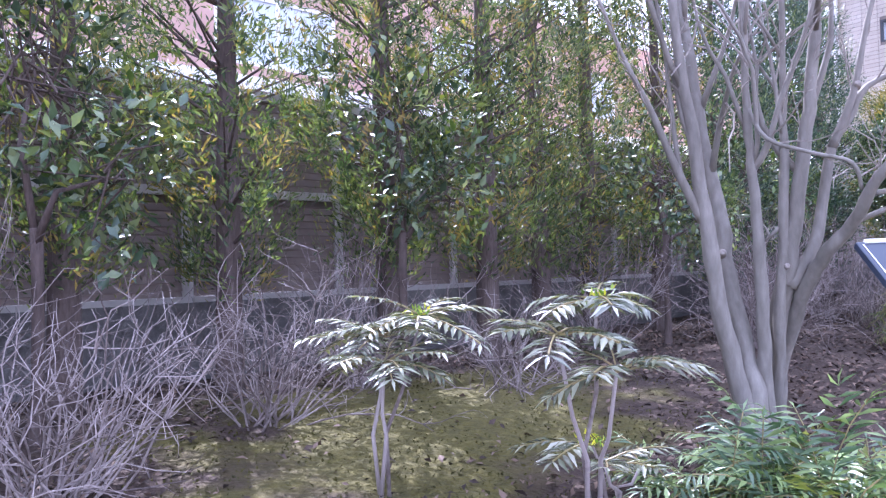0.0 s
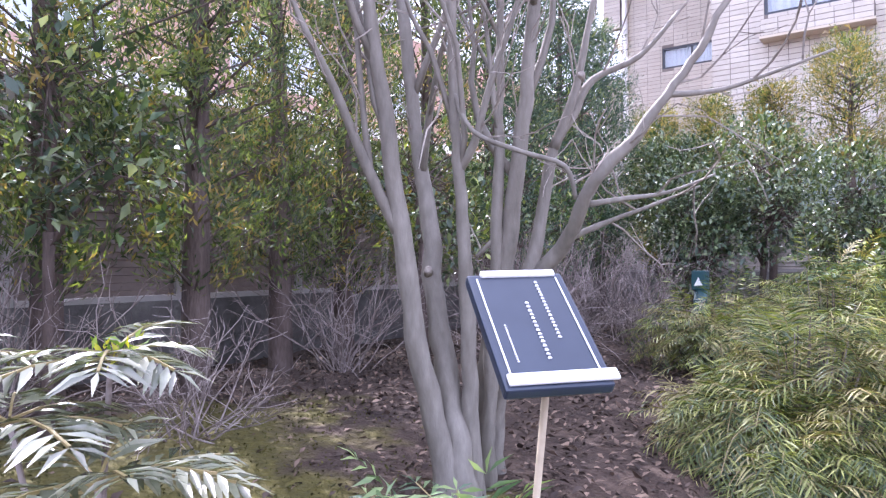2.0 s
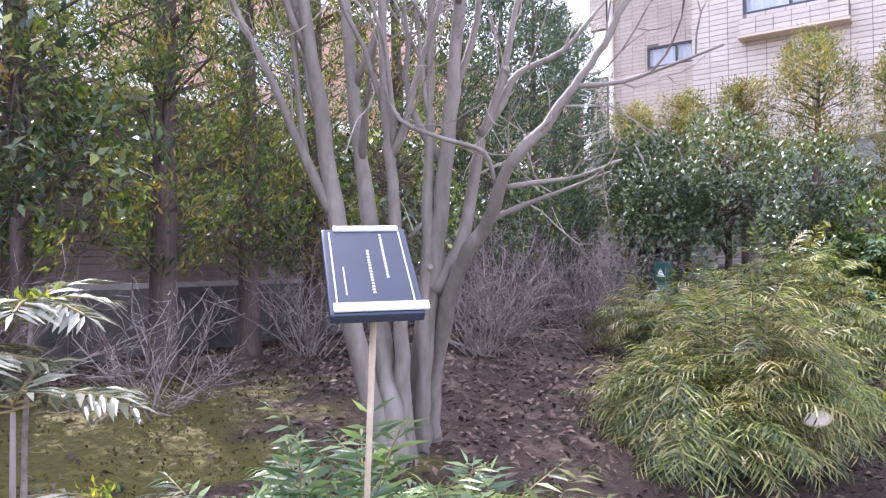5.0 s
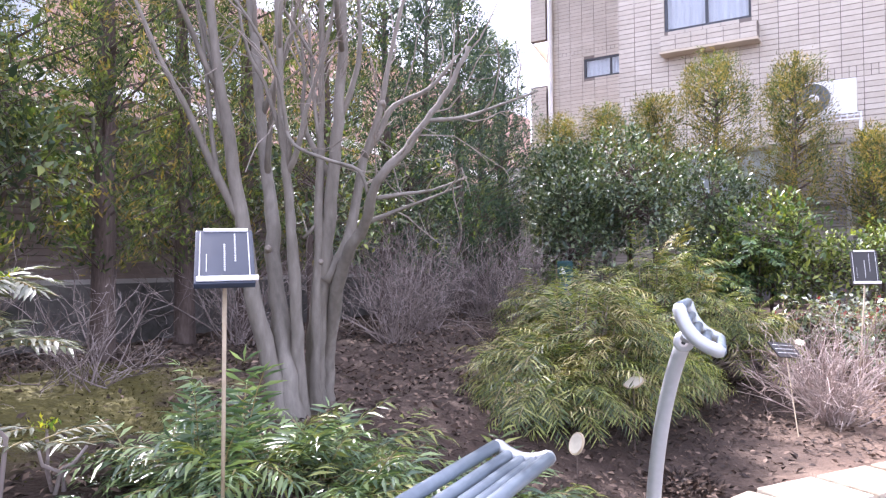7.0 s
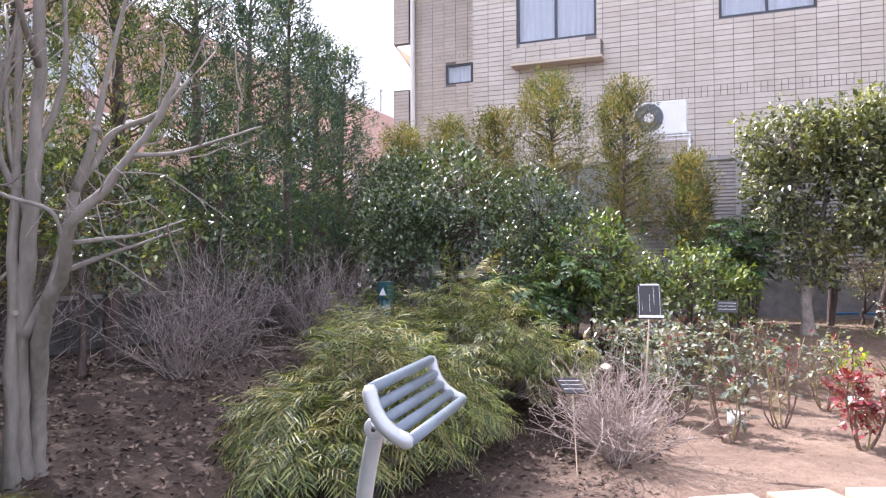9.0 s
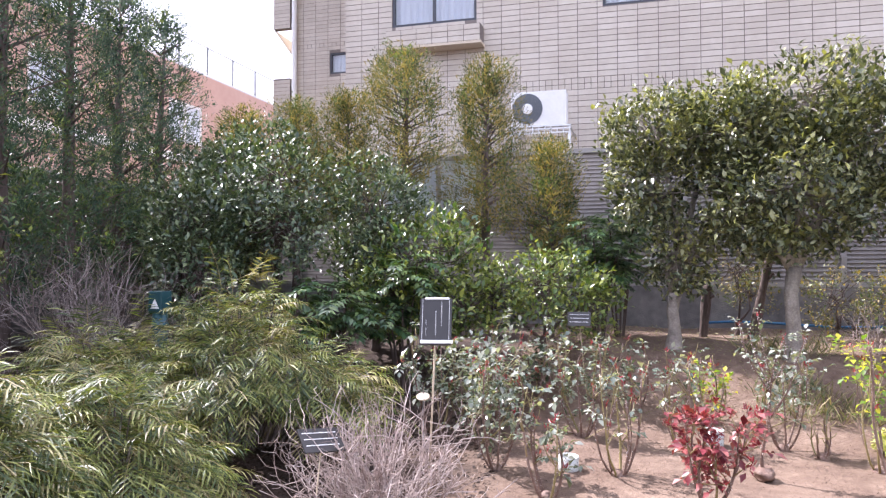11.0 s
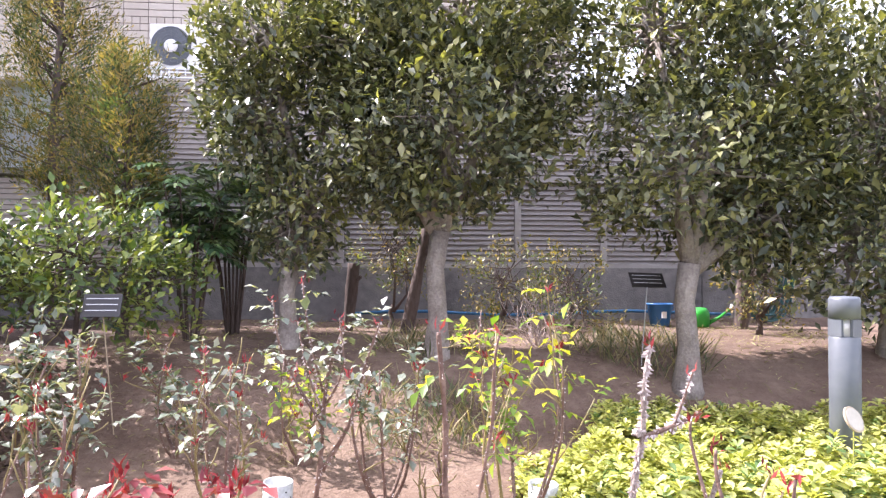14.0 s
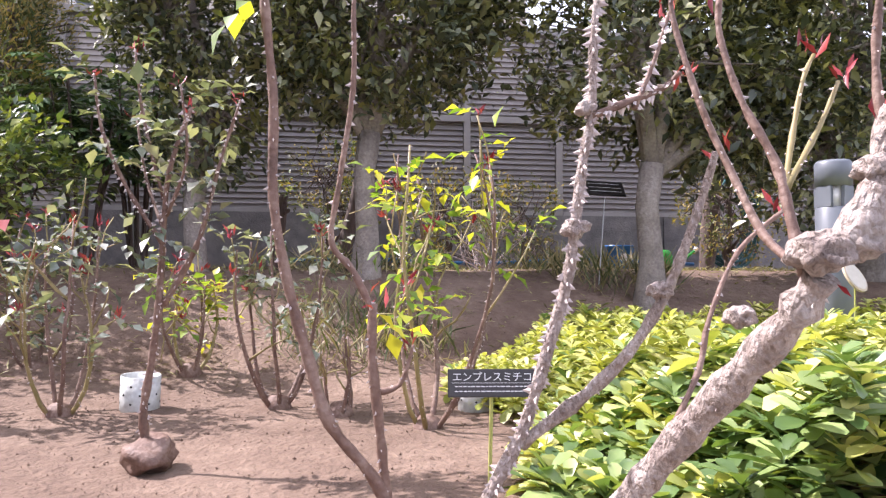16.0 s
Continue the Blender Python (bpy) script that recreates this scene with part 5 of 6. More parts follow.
def plate_sign(m, w, h, foot, label, stake=M_STAKE, lines=3, text="", pair=False):
    root = thing("plant_label", m, label, "sign", "plant labels")
    part("plate", rounded_box("plate", (-w / 2, 0, -h / 2), (w / 2, 0.008, h / 2), 0.002), M_SIGN_BLACK, root)
    inv = m.inverted()
    xs = (-w * 0.3, w * 0.3) if pair else (0.0,)
    for k, x in enumerate(xs):
        f = Vector(foot) + (m.to_3x3() @ Vector((x, 0, 0)))
        part("stake", Geo().tube([(x, 0.012, -h * 0.1), inv @ f], 0.004, 6), stake, root)
    g = Geo()
    if text:
        cu = bpy.data.curves.new("title", "FONT")
        cu.body, cu.size, cu.align_x = text, h * 0.36, "CENTER"
        ob = bpy.data.objects.new("title", cu)
        scene.collection.objects.link(ob)
        me = bpy.data.meshes.new_from_object(ob.evaluated_get(bpy.context.evaluated_depsgraph_get()))
        bpy.data.objects.remove(ob)
        me.name = "title"
        me.transform(Matrix.Translation((0, -0.0015, h * 0.09)) @ pose(0, 0, 0, 90))
        me.materials.clear()
        me.materials.append(M_LETTER)
        part("title", me, None, root, "white lettering")
        g.box((-w * 0.46, -0.001, h * 0.0), (w * 0.46, -0.0002, h * 0.012))
    rr = random.Random(len(text) + lines)
    for i in range(lines):
        z = (-0.12 - 0.17 * i) * h if text else (0.30 - 0.26 * i) * h
        x = -w * 0.42
        while x < w * 0.40:
            s = w * (0.02 + 0.03 * rr.random())
            g.box((x, -0.001, z - h * 0.018), (x + s, -0.0002, z + h * 0.018))
            x += s + w * 0.012
    tagged(part("lettering", g, M_LETTER, root, "rows of small white writing"), kind="stuff")


plate_sign(board_pose((0.70, 5.96, 0.84), (0.57, 0.80, -0.10), (-0.50, 0.42, 0.55)), 0.22, 0.14, (0.80, 5.62, 0.33), "small black plant label tilted on a stake")
plate_sign(board_pose((1.66, 9.15, 1.20), (1, 0.0, 0.0), (0, 0.12, 0.3)), 0.20, 0.13, (1.72, 9.18, 0.5), "small dark plant label among the roses")
plate_sign(board_pose((4.94, 9.8, 1.33), (1, 0.05, -0.03), (0, 0.2, 0.25)), 0.24, 0.12, (4.90, 9.82, 0.72), "dark plant label on a slim metal stake", M_METAL)
plate_sign(board_pose((3.705, 7.265, 0.58), (0.99, -0.12, 0), (0, 0.06, 0.3)), 0.185, 0.058, (3.70, 7.28, 0.30), "black plant label with white lettering on a green stake", M_STAKE_GREEN, 2, "\u30a8\u30f3\u30d7\u30ec\u30b9\u30df\u30c1\u30b3")


def disc_label(x, y, z, tilt, turn, r=0.045, stake=M_BARK_DARK):
    gz = max(G(x, y) - 0.05, 0.2)
    root = thing("round_plant_tag", pose(x, y, z), "round white plant tag with a tan rim on a thin stake", "sign", "round plant tags")
    m = pose(0, 0, 0, tilt, 0, turn)
    part("disc", Geo().lathe([(r, -0.003), (r, 0.003), (r * 0.98, 0.004), (0, 0.004)], 24, m), M_STAKE, root)
    part("face", Geo().lathe([(r * 0.86, 0.0042), (r * 0.86, 0.0055), (0, 0.0055)], 24, m), M_CREAM, root)
    part("stake", Geo().tube([(0, 0, -0.004), (0.0, 0.01, gz - z)], 0.003, 6), stake, root)


disc_label(0.235, 3.30, 0.73, 68, -35)
disc_label(0.13, 4.40, 0.80, 28, -20, 0.055)
disc_label(0.22, 8.74, 0.80, 20, 0, 0.06, M_METAL)
disc_label(5.07, 7.93, 0.80, 62, 25, 0.055, M_STAKE_GREEN)
disc_label(0.62, 7.85, 0.70, 25, 10, 0.05, M_METAL)


# ---- leaning rests ----
def leaning_rest(near_top, near_low, far_top, far_low, hinge, foot, label):
    """A standing rest: tubes between two dished end brackets, tilted on a bowed pole."""
    root = thing("leaning_rest", pose(*foot), label, "bench", "leaning rests")
    o = Vector(foot)
    nt, nl, ft, fl = (Vector(p) - o for p in (near_top, near_low, far_top, far_low))
    along = ((ft + fl) - (nt + nl)).normalized()
    down = (nl - nt).normalized()
    nrm = down.cross(along).normalized()
    if nrm.z < 0:
        nrm = -nrm

    def prof(t, far):
        a, b = (ft, fl) if far else (nt, nl)
        return a.lerp(b, t) - nrm * (0.17 * (b - a).length * (1 - (2 * t - 1) ** 2))

    for far in (False, True):
        n = 14
        pts = [prof(k / n, far) for k in range(n + 1)]
        vs, fs, sides = [], [], 8
        for k, p in enumerate(pts):
            d = (pts[min(k + 1, n)] - pts[max(k - 1, 0)]).normalized()
            up = d.cross(along).normalized()
            end = 0.6 if k in (0, n) else 1.0
            for q in range(sides):
                a = 2 * math.pi * (q + 0.5) / sides
                vs.append(p + along * 0.019 * end * math.cos(a) + up * 0.025 * end * math.sin(a))
        for k in range(n):
            for q in range(sides):
                fs.append((k * sides + q, k * sides + (q + 1) % sides, (k + 1) * sides + (q + 1) % sides, (k + 1) * sides + q))
        fs += [tuple(range(sides - 1, -1, -1)), tuple(n * sides + q for q in range(sides))]
        part("end_bracket", Geo().add(vs, fs), M_METAL, root, "pale grey dished end bracket", True)
    for t in (0.05, 0.28, 0.5, 0.72, 0.95):
        a, b = prof(t, False), prof(t, True)
        part("seat_tube", Geo().tube([a + along * 0.012, a.lerp(b, 0.5), b - along * 0.012], 0.019, 12), M_TUBE, root, "", True)
    j = Vector(hinge) - o
    lift = Vector((j.x * 0.12, j.y * 0.12, j.z * 0.6))
    pts = []
    for k in range(15):
        t = k / 14
        pts.append((1 - t) ** 2 * Vector((0, 0, -0.08)) + 2 * t * (1 - t) * lift + t * t * j)
    part("pole", Geo().tube(pts, 0.027, 14), M_METAL, root, "bowed silver pole", True)
    across = Vector((along.x, along.y, 0)).normalized()
    part("hinge", Geo().tube([j - across * 0.036, j - across * 0.03, j + across * 0.03, j + across * 0.036], [0.028, 0.035, 0.035, 0.028], 18), M_METAL, root, "", True)
    part("bolt", Geo().tube([j - across * 0.036, j - across * 0.042], 0.015, 10), M_STEEL, root)
    # black hexagon on the bolt head, painted for the socket's shade
    part("socket_disc", Geo().tube([j - across * 0.0425, j - across * 0.044], 0.008, 6), M_BLACK, root)
    part("seat_arm", Geo().tube([j, prof(0.45, False) - nrm * 0.01], [0.024, 0.02], 10), M_METAL, root)


leaning_rest((0.66, 3.17, 1.29), (0.81, 3.16, 1.13), (0.50, 4.02, 1.265), (0.655, 4.03, 1.085), (0.668, 3.21, 1.157), (0.50, 3.36, 0.38), "silver leaning rest with blue-grey tubes on a bowed pole")
leaning_rest((0.265, 2.02, 0.87), (0.468, 2.01, 0.855), (0.231, 2.62, 0.882), (0.431, 2.613, 0.87), (0.34, 2.30, 0.77), (0.22, 2.34, 0.44), "silver leaning rest with blue-grey tubes tilted flat")


# ---- lamp post, pipes, tools ----
def bollard_lamp():
    x, y = 5.39, 8.44
    root = thing("bollard_light", pose(x, y, 0.32), "grey cylindrical bollard light among lime groundcover", "lamp")
    R = 0.070
    part("post", Geo().lathe([(R, -0.05), (R, 0.76), (R - 0.004, 0.765), (0, 0.765)], 28), M_BOLLARD, root, "", True)
    part("lens", Geo().lathe([(R - 0.02, 0.765), (R - 0.02, 0.85), (0, 0.85)], 24), M_LAMPGLASS, root, "frosted lamp lens", True)
    for k in range(4):
        a = math.radians(20 + 90 * k)
        part("pillar", Geo().box((-0.03, -0.008, 0.766), (0.03, 0.008, 0.849), Matrix.Translation((0.058 * math.cos(a), 0.058 * math.sin(a), 0)) @ pose(0, 0, 0, 0, 0, 110 + 90 * k)), M_BOLLARD, root)
    part("cap", Geo().lathe([(0, 0.851), (R, 0.851), (R, 0.945), (R - 0.008, 0.957), (0, 0.96)], 28), M_BOLLARD, root, "", True)


bollard_lamp()


def pipe_stub(x, y, h=0.12, r=0.066):
    z = G(x, y)
    root = thing("pipe_stub", pose(x, y, z, 3, 2, 0), "short dirty white plastic pipe standing in the soil", "pipe", "pipe stubs in the rose bed")
    part("pipe_wall", Geo().lathe([(r, -0.05), (r, h), (r - 0.006, h), (r - 0.006, 0.03), (0, 0.03)], 24), M_PVC, root, "", True)
    # black discs on the wall put the shade of small holes into colour
    g = Geo()
    for k in range(7):
        for q in range(3):
            a = k * 0.9 + q * 0.45
            g.lathe([(0.004, 0), (0.004, 0.0015), (0, 0.0015)], 8, Matrix.Translation(((r - 0.0005) * math.cos(a), (r - 0.0005) * math.sin(a), 0.03 + 0.03 * q)) @ Vector((math.cos(a), math.sin(a), 0)).to_track_quat("Z", "Y").to_matrix().to_4x4())
    tagged(part("hole_discs", g, M_BLACK, root), kind="stuff")


pipe_stub(2.70, 8.42)
pipe_stub(3.87, 8.30)
pipe_stub(1.72, 7.52, 0.09)


def bucket():
    x, y = 5.76, 11.6
    root = thing("bucket", pose(x, y, G(x, y)), "blue plastic bucket with white mark by the wall", "bucket")
    part("body", Geo().lathe([(0.085, 0), (0.115, 0.2), (0.122, 0.2), (0.122, 0.212), (0.110, 0.212), (0.082, 0.012), (0, 0.012)], 24), M_BLUE, root, "", True)
    part("handle", Geo().tube([(0.118 * math.cos(a), -0.03, 0.19 - 0.10 * math.sin(a)) for a in (math.pi * k / 12 for k in range(13))], 0.004, 6), M_BLUE, root)
    part("mark", Geo().box((-0.025, -0.117, 0.08), (0.02, -0.108, 0.14)), M_WHITE, root)


bucket()


def watering_can():
    x, y = 6.12, 11.55
    root = thing("watering_can", pose(x, y, G(x, y), 0, 0, -10), "green plastic watering can by the wall", "watering can")
    part("body", Geo().lathe([(0.09, 0), (0.095, 0.12), (0.07, 0.17), (0.05, 0.175), (0, 0.175)], 20), M_GREEN, root, "", True)
    part("spout", Geo().tube([(0.08, 0, 0.03), (0.18, 0, 0.08), (0.29, 0, 0.17)], [0.022, 0.014, 0.011], 10), M_GREEN, root, "", True)
    part("rose", Geo().tube([(0.285, 0, 0.166), (0.31, 0, 0.19)], [0.012, 0.03], 12), M_WHITE, root)
    part("handle", Geo().tube([(-0.03, 0, 0.17), (-0.10, 0, 0.20), (-0.15, 0, 0.13), (-0.092, 0, 0.06)], 0.011, 8), M_GREEN, root, "", True)


watering_can()


def hose_rack():
    x, y = 6.95, 11.75
    root = thing("garden_hose", pose(x, y, G(x, y)), "coiled teal garden hose hanging on a rack", "hose")
    rng = np.random.default_rng(9)
    for k in range(9):
        w, h = 0.20 + 0.05 * rng.random(), 0.42 + 0.08 * rng.random()
        off = rng.normal(0, 0.03, 2)
        pts = [(off[0] + w * math.cos(a) * (1 + 0.06 * math.sin(5 * a + k)), 0.06 + 0.02 * k % 0.1 + off[1], 0.44 + h * 0.85 * math.sin(a)) for a in (2 * math.pi * q / 28 for q in range(29))]
        part("hose_loop", Geo().tube(pts, 0.011, 7, False), M_HOSE, root, "", True)
    part("hook_post", Geo().tube([(0, 0.12, -0.05), (0, 0.12, 0.9)], 0.02, 8).tube([(-0.16, 0.1, 0.84), (0.16, 0.1, 0.84)], 0.015, 8), M_BARK_DARK, root)


hose_rack()
_h = tagged(part("ground_hose", Geo().tube([(2.9 + 0.35 * k, 12.15 + 0.03 * math.sin(k * 1.3), float(bed_height(2.9, 12.1)) + 0.08 + 0.02 * math.sin(k)) for k in range(12)], 0.016, 8), M_HOSE_BLUE, smooth=True), "blue garden hose lying along the wall foot", "hose")


def teal_post():
    x, y = -1.6, 7.75
    root = thing("garden_tap_post", pose(x, y, G(x, y)), "dark teal post with a white-faced lantern head", "post")
    h = 1.47 - G(x, y)
    part("shaft", Geo().tube([(0, 0, -0.05), (0, 0, h - 0.18)], 0.06, 16), M_TEAL, root, "", True)
    part("head", rounded_box("head", (-0.065, -0.065, h - 0.18), (0.065, 0.065, h), 0.012), M_TEAL, root)
    part("face", Geo().add([(-0.04, -0.068, h - 0.14), (0.04, -0.068, h - 0.14), (0.0, -0.068, h - 0.06), (-0.04, -0.0655, h - 0.14), (0.04, -0.0655, h - 0.14), (0.0, -0.0655, h - 0.06)], [(0, 1, 2), (0, 3, 4, 1), (1, 4, 5, 2), (2, 5, 3, 0)]), M_WHITE, root)
    part("collar", Geo().lathe([(0.062, h - 0.3), (0.07, h - 0.29), (0.07, h - 0.27), (0.062, h - 0.26)], 16), M_TEAL, root)


teal_post()


def log_post(x, y, h, r, lean, label):
    root = thing("wooden_post", pose(x, y, G(x, y)), label, "post")
    rng = np.random.default_rng(int(x * 100))
    pts = [(lean * t, 0, h * t) for t in (-0.1, 0.0, 0.3, 0.6, 0.9, 1.0)]
    part("log", Geo().tube(pts, [r * (1 + 0.12 * rng.normal()) for _ in pts], 9), M_BARK_DARK, root, "", True)
    part("branch_stub", Geo().tube([(lean * 0.7, 0, h * 0.7), (lean * 0.7 + r * 1.6, -r, h * 0.8)], [r * 0.4, r * 0.3], 6), M_BARK_DARK, root)


log_post(2.87, 11.4, 0.58, 0.05, 0.05, "short dark weathered log stump by the wall")
log_post(3.38, 11.3, 0.9, 0.055, 0.18, "leaning dark trunk by the wall")
log_post(6.45, 11.4, 1.1, 0.07, 0.12, "dark leaning trunk beside the hose")


def tall_far_tree():
    root = thing("palm_tree", pose(12.6, 29.3, 0), "tall dark slender palm beyond the houses", "tree")
    rng = np.random.default_rng(4)
    part("trunk", Geo().tube([(0, 0, 0), (0.05, 0, 6), (0, 0, 12)], [0.25, 0.2, 0.16], 10), M_BARK_DARK, root, "", True)
    n = 26
    a = np.arange(n) * 2.4
    roots = np.tile(np.array([0, 0, 12.0]), (n, 1)) - np.array([0, 0, 1.0]) * rng.random((n, 1)) * 1.4
    ways = np.stack([np.cos(a), np.sin(a), 0.4 - 0.9 * rng.random(n)], -1)
    B, W, U, S, lines = fronds(rng, roots, ways, 1.5 + 0.5 * rng.random(n), 12, 0.5, 0.04, 1.6, 0.8)
    part("crown", leaf_mesh("crown", B, W, U, S, S * 0.09, mat=M_CYPRESS_BLUE), None, root)


tall_far_tree()


# ---- roses ----
def rose_leaves(rng, spots, ways, size, name, mat, root, label=""):
    """Compound leaves of five leaflets at the spots."""
    B, W, U, S = [], [], [], []
    for p, d in zip(spots, ways):
        p, d = np.array(p), np.array(d)
        d = d / np.linalg.norm(d)
        s = np.cross(d, [0, 0, 1.0])
        s /= max(np.linalg.norm(s), 1e-6)
        for t, o, f in ((0.35, 1, 0.75), (0.35, -1, 0.75), (0.7, 1, 0.9), (0.7, -1, 0.9), (1.0, 0, 1.1)):
            B.append(p + d * size * 1.5 * t)
            W.append(d * (0.5 if o else 1) + s * o * 0.9 + np.array([0, 0, -0.15]) + rng.normal(0, 0.12, 3))
            U.append(np.array([0, 0, 1.0]) + rng.normal(0, 0.25, 3))
            S.append(size * f * (0.85 + 0.3 * rng.random()))
    if B:
        S = np.array(S)
        tagged(part(name, leaf_mesh(name, np.array(B), np.array(W), np.array(U), S, S * 0.62, fold=0.12, droop=0.2, mat=mat, wide_at=0.5), None, root, label), kind="stuff")


def shoot_leaves(rng, tips, n, size, name, mat, root, label=""):
    b = np.repeat(np.array(tips), n, axis=0) + rng.normal(0, 0.008, (len(tips) * n, 3))
    w = rng.normal(0, 0.55, b.shape) + np.array([0, 0, 1.0])
    L = size * (0.6 + 0.8 * rng.random(len(b)))
    tagged(part(name, leaf_mesh(name, b, w, ball(rng, len(b)), L, L * 0.26, mat=mat), None, root, label), kind="stuff")


def thorns(rng, lines, step=0.018, size=0.009, strip=0.0):
    g = Geo()
    for pts, rad in lines:
        for (a, ra), (b, rb) in zip(zip(pts[:-1], rad[:-1]), zip(pts[1:], rad[1:])):
            a, b = Vector(a), Vector(b)
            n = int((b - a).length / step)
            for k in range(n):
                t = (k + rng.random()) / max(n, 1)
                p = a.lerp(b, t)
                d = Vector(rng.normal(0, 1, 3))
                ax = (b - a).normalized()
                d = (d - ax * d.dot(ax)).normalized()
                s = ax.cross(d)
                r = ra + (rb - ra) * t
                h = size * (0.6 + 0.8 * rng.random())
                q = p + d * r * 0.85
                w = h * 0.45
                g.add([q + ax * w, q - ax * w, q + s * w * 0.4, q - s * w * 0.4, q + d * h - ax * h * 0.25], [(0, 2, 4), (2, 1, 4), (1, 3, 4), (3, 0, 4)])
    return g


def rose(x, y, h, canes, seed, leaf, n_leaves, label, shoots=True, spread=0.30, red=False, r0=0.0085, branch=4):
    """A pruned rose bush: thorny canes that fork, few leaves, red shoots at the tips."""
    rng = np.random.default_rng(seed)
    z = G(x, y)
    root = thing("rose_bush", pose(x, y, z), label, "rose bush", "roses in the bed")
    tips, spots, ways, lines = [], [], [], []
    part("root_crown", Geo().lathe([(0.0, -0.05), (0.045, -0.04), (0.05, 0.0), (0.035, 0.03), (0.0, 0.045)], 9, pose(0, 0, 0, 8, 12, 0)), M_CANE, root, "", True)
    for c in range(canes):
        a = 2 * math.pi * c / canes + rng.normal(0, 0.3)
        g = Geo()
        out = spread * (0.5 + 0.7 * rng.random())
        p = Vector((0.02 * math.cos(a), 0.02 * math.sin(a), -0.02))
        d = Vector((math.cos(a) * 0.75, math.sin(a) * 0.75, 0.6)).normalized()
        pts, rad = [p.copy()], [r0 * (0.8 + 0.5 * rng.random())]
        L = h * (0.75 + 0.4 * rng.random())
        for i in range(8):
            d = (d + Vector((-math.cos(a) * 0.10, -math.sin(a) * 0.10, 0.20)) + Vector(rng.normal(0, 0.09, 3))).normalized()
            p = p + Vector((d.x * (0.6 + out), d.y * (0.6 + out), d.z)) * (L / 8)
            pts.append(p.copy())
            rad.append(rad[0] * (1 - 0.6 * (i + 1) / 8))
        g.tube(pts, rad, 7)
        lines.append((pts, rad))
        cane = part("cane", g, M_CANE if rng.random() < 0.7 else M_CANE_GREEN, root, "", True)
        tips.append(tuple(pts[-1]))
        g2 = Geo()
        for b in range(branch):
            j = int(rng.integers(3, 8))
            p2, d2 = limb(g2, rng, pts[j], d * 0.5 + Vector(rng.normal(0, 0.6, 3)) + Vector((0, 0, 0.5)), L * (0.15 + 0.22 * rng.random()), rad[j] * 0.65, 0.0022, 4, 0.14, 0.07, 5)
            tips.append(tuple(p2[-1]))
            for q in p2[1:]:
                spots.append(tuple(q))
                ways.append(tuple(rng.normal(0, 0.7, 3) + np.array([0, 0, 0.25])))
        tagged(part("side_shoot", g2, M_CANE_GREEN, cane, "", True), kind="stuff")
        for q in pts[5:]:
            spots.append(tuple(q))
            ways.append(tuple(rng.normal(0, 0.8, 3) + np.array([0, 0, 0.2])))
    tagged(part("thorn_cover", thorns(rng, lines, 0.014, 0.007), M_THORN, root), kind="stuff")
    if n_leaves:
        pick = rng.permutation(len(spots))
        k = [pick[i % len(pick)] for i in range(n_leaves)]
        rose_leaves(rng, [np.array(spots[i]) + rng.normal(0, 0.012, 3) for i in k], [np.array(ways[i]) + rng.normal(0, 0.4, 3) for i in k], 0.056, "leaf_cover", leaf, root)
    if shoots:
        shoot_leaves(rng, [tips[i] for i in rng.permutation(len(tips))[:len(tips) if red else max(3, len(tips) // 3)]], 14 if red else 7, 0.034 if red else 0.034, "shoot_mass", M_SHOOT, root, "crimson young shoots")
    return root


ROSES = [
    (2.46, 8.36, 0.62, 6, M_ROSE_LEAF, 26), (1.26, 7.40, 0.72, 6, M_ROSE_LEAF, 70), (2.04, 7.47, 0.68, 7, M_ROSE_LEAF, 12), (1.66, 6.92, 0.55, 5, M_ROSE_LEAF, 22),
    (3.17, 8.44, 0.66, 5, M_ROSE_LEAF, 34), (3.66, 7.98, 1.0, 6, M_ROSE_YOUNG, 34), (0.95, 8.75, 0.75, 6, M_ROSE_LEAF, 95), (1.74, 8.42, 0.72, 6, M_ROSE_LEAF, 60),
    (0.62, 8.20, 0.72, 6, M_ROSE_LEAF, 80), (1.02, 8.0, 0.66, 6, M_ROSE_LEAF, 60),
    (2.10, 9.05, 0.60, 5, M_ROSE_LEAF, 30), (1.30, 9.10, 0.65, 5, M_ROSE_LEAF, 60), (2.75, 9.0, 0.55, 5, M_ROSE_YOUNG, 22), (3.39, 8.25, 0.26, 5, M_ROSE_LEAF, 0),
]
for i, (xx, yy, hh, cc, lm, nl) in enumerate(ROSES):
    rose(xx, yy, hh, cc, 300 + i, lm, int(nl * 1.6), "pruned rose bush with thorny canes and grey-green leaves" if lm is M_ROSE_LEAF else "pruned rose bush with yellow-green young leaves", hh > 0.3)
rose(2.54, 6.95, 0.62, 7, 320, M_ROSE_RED, 110, "rose bush covered with crimson young leaves", True, 0.3, True)


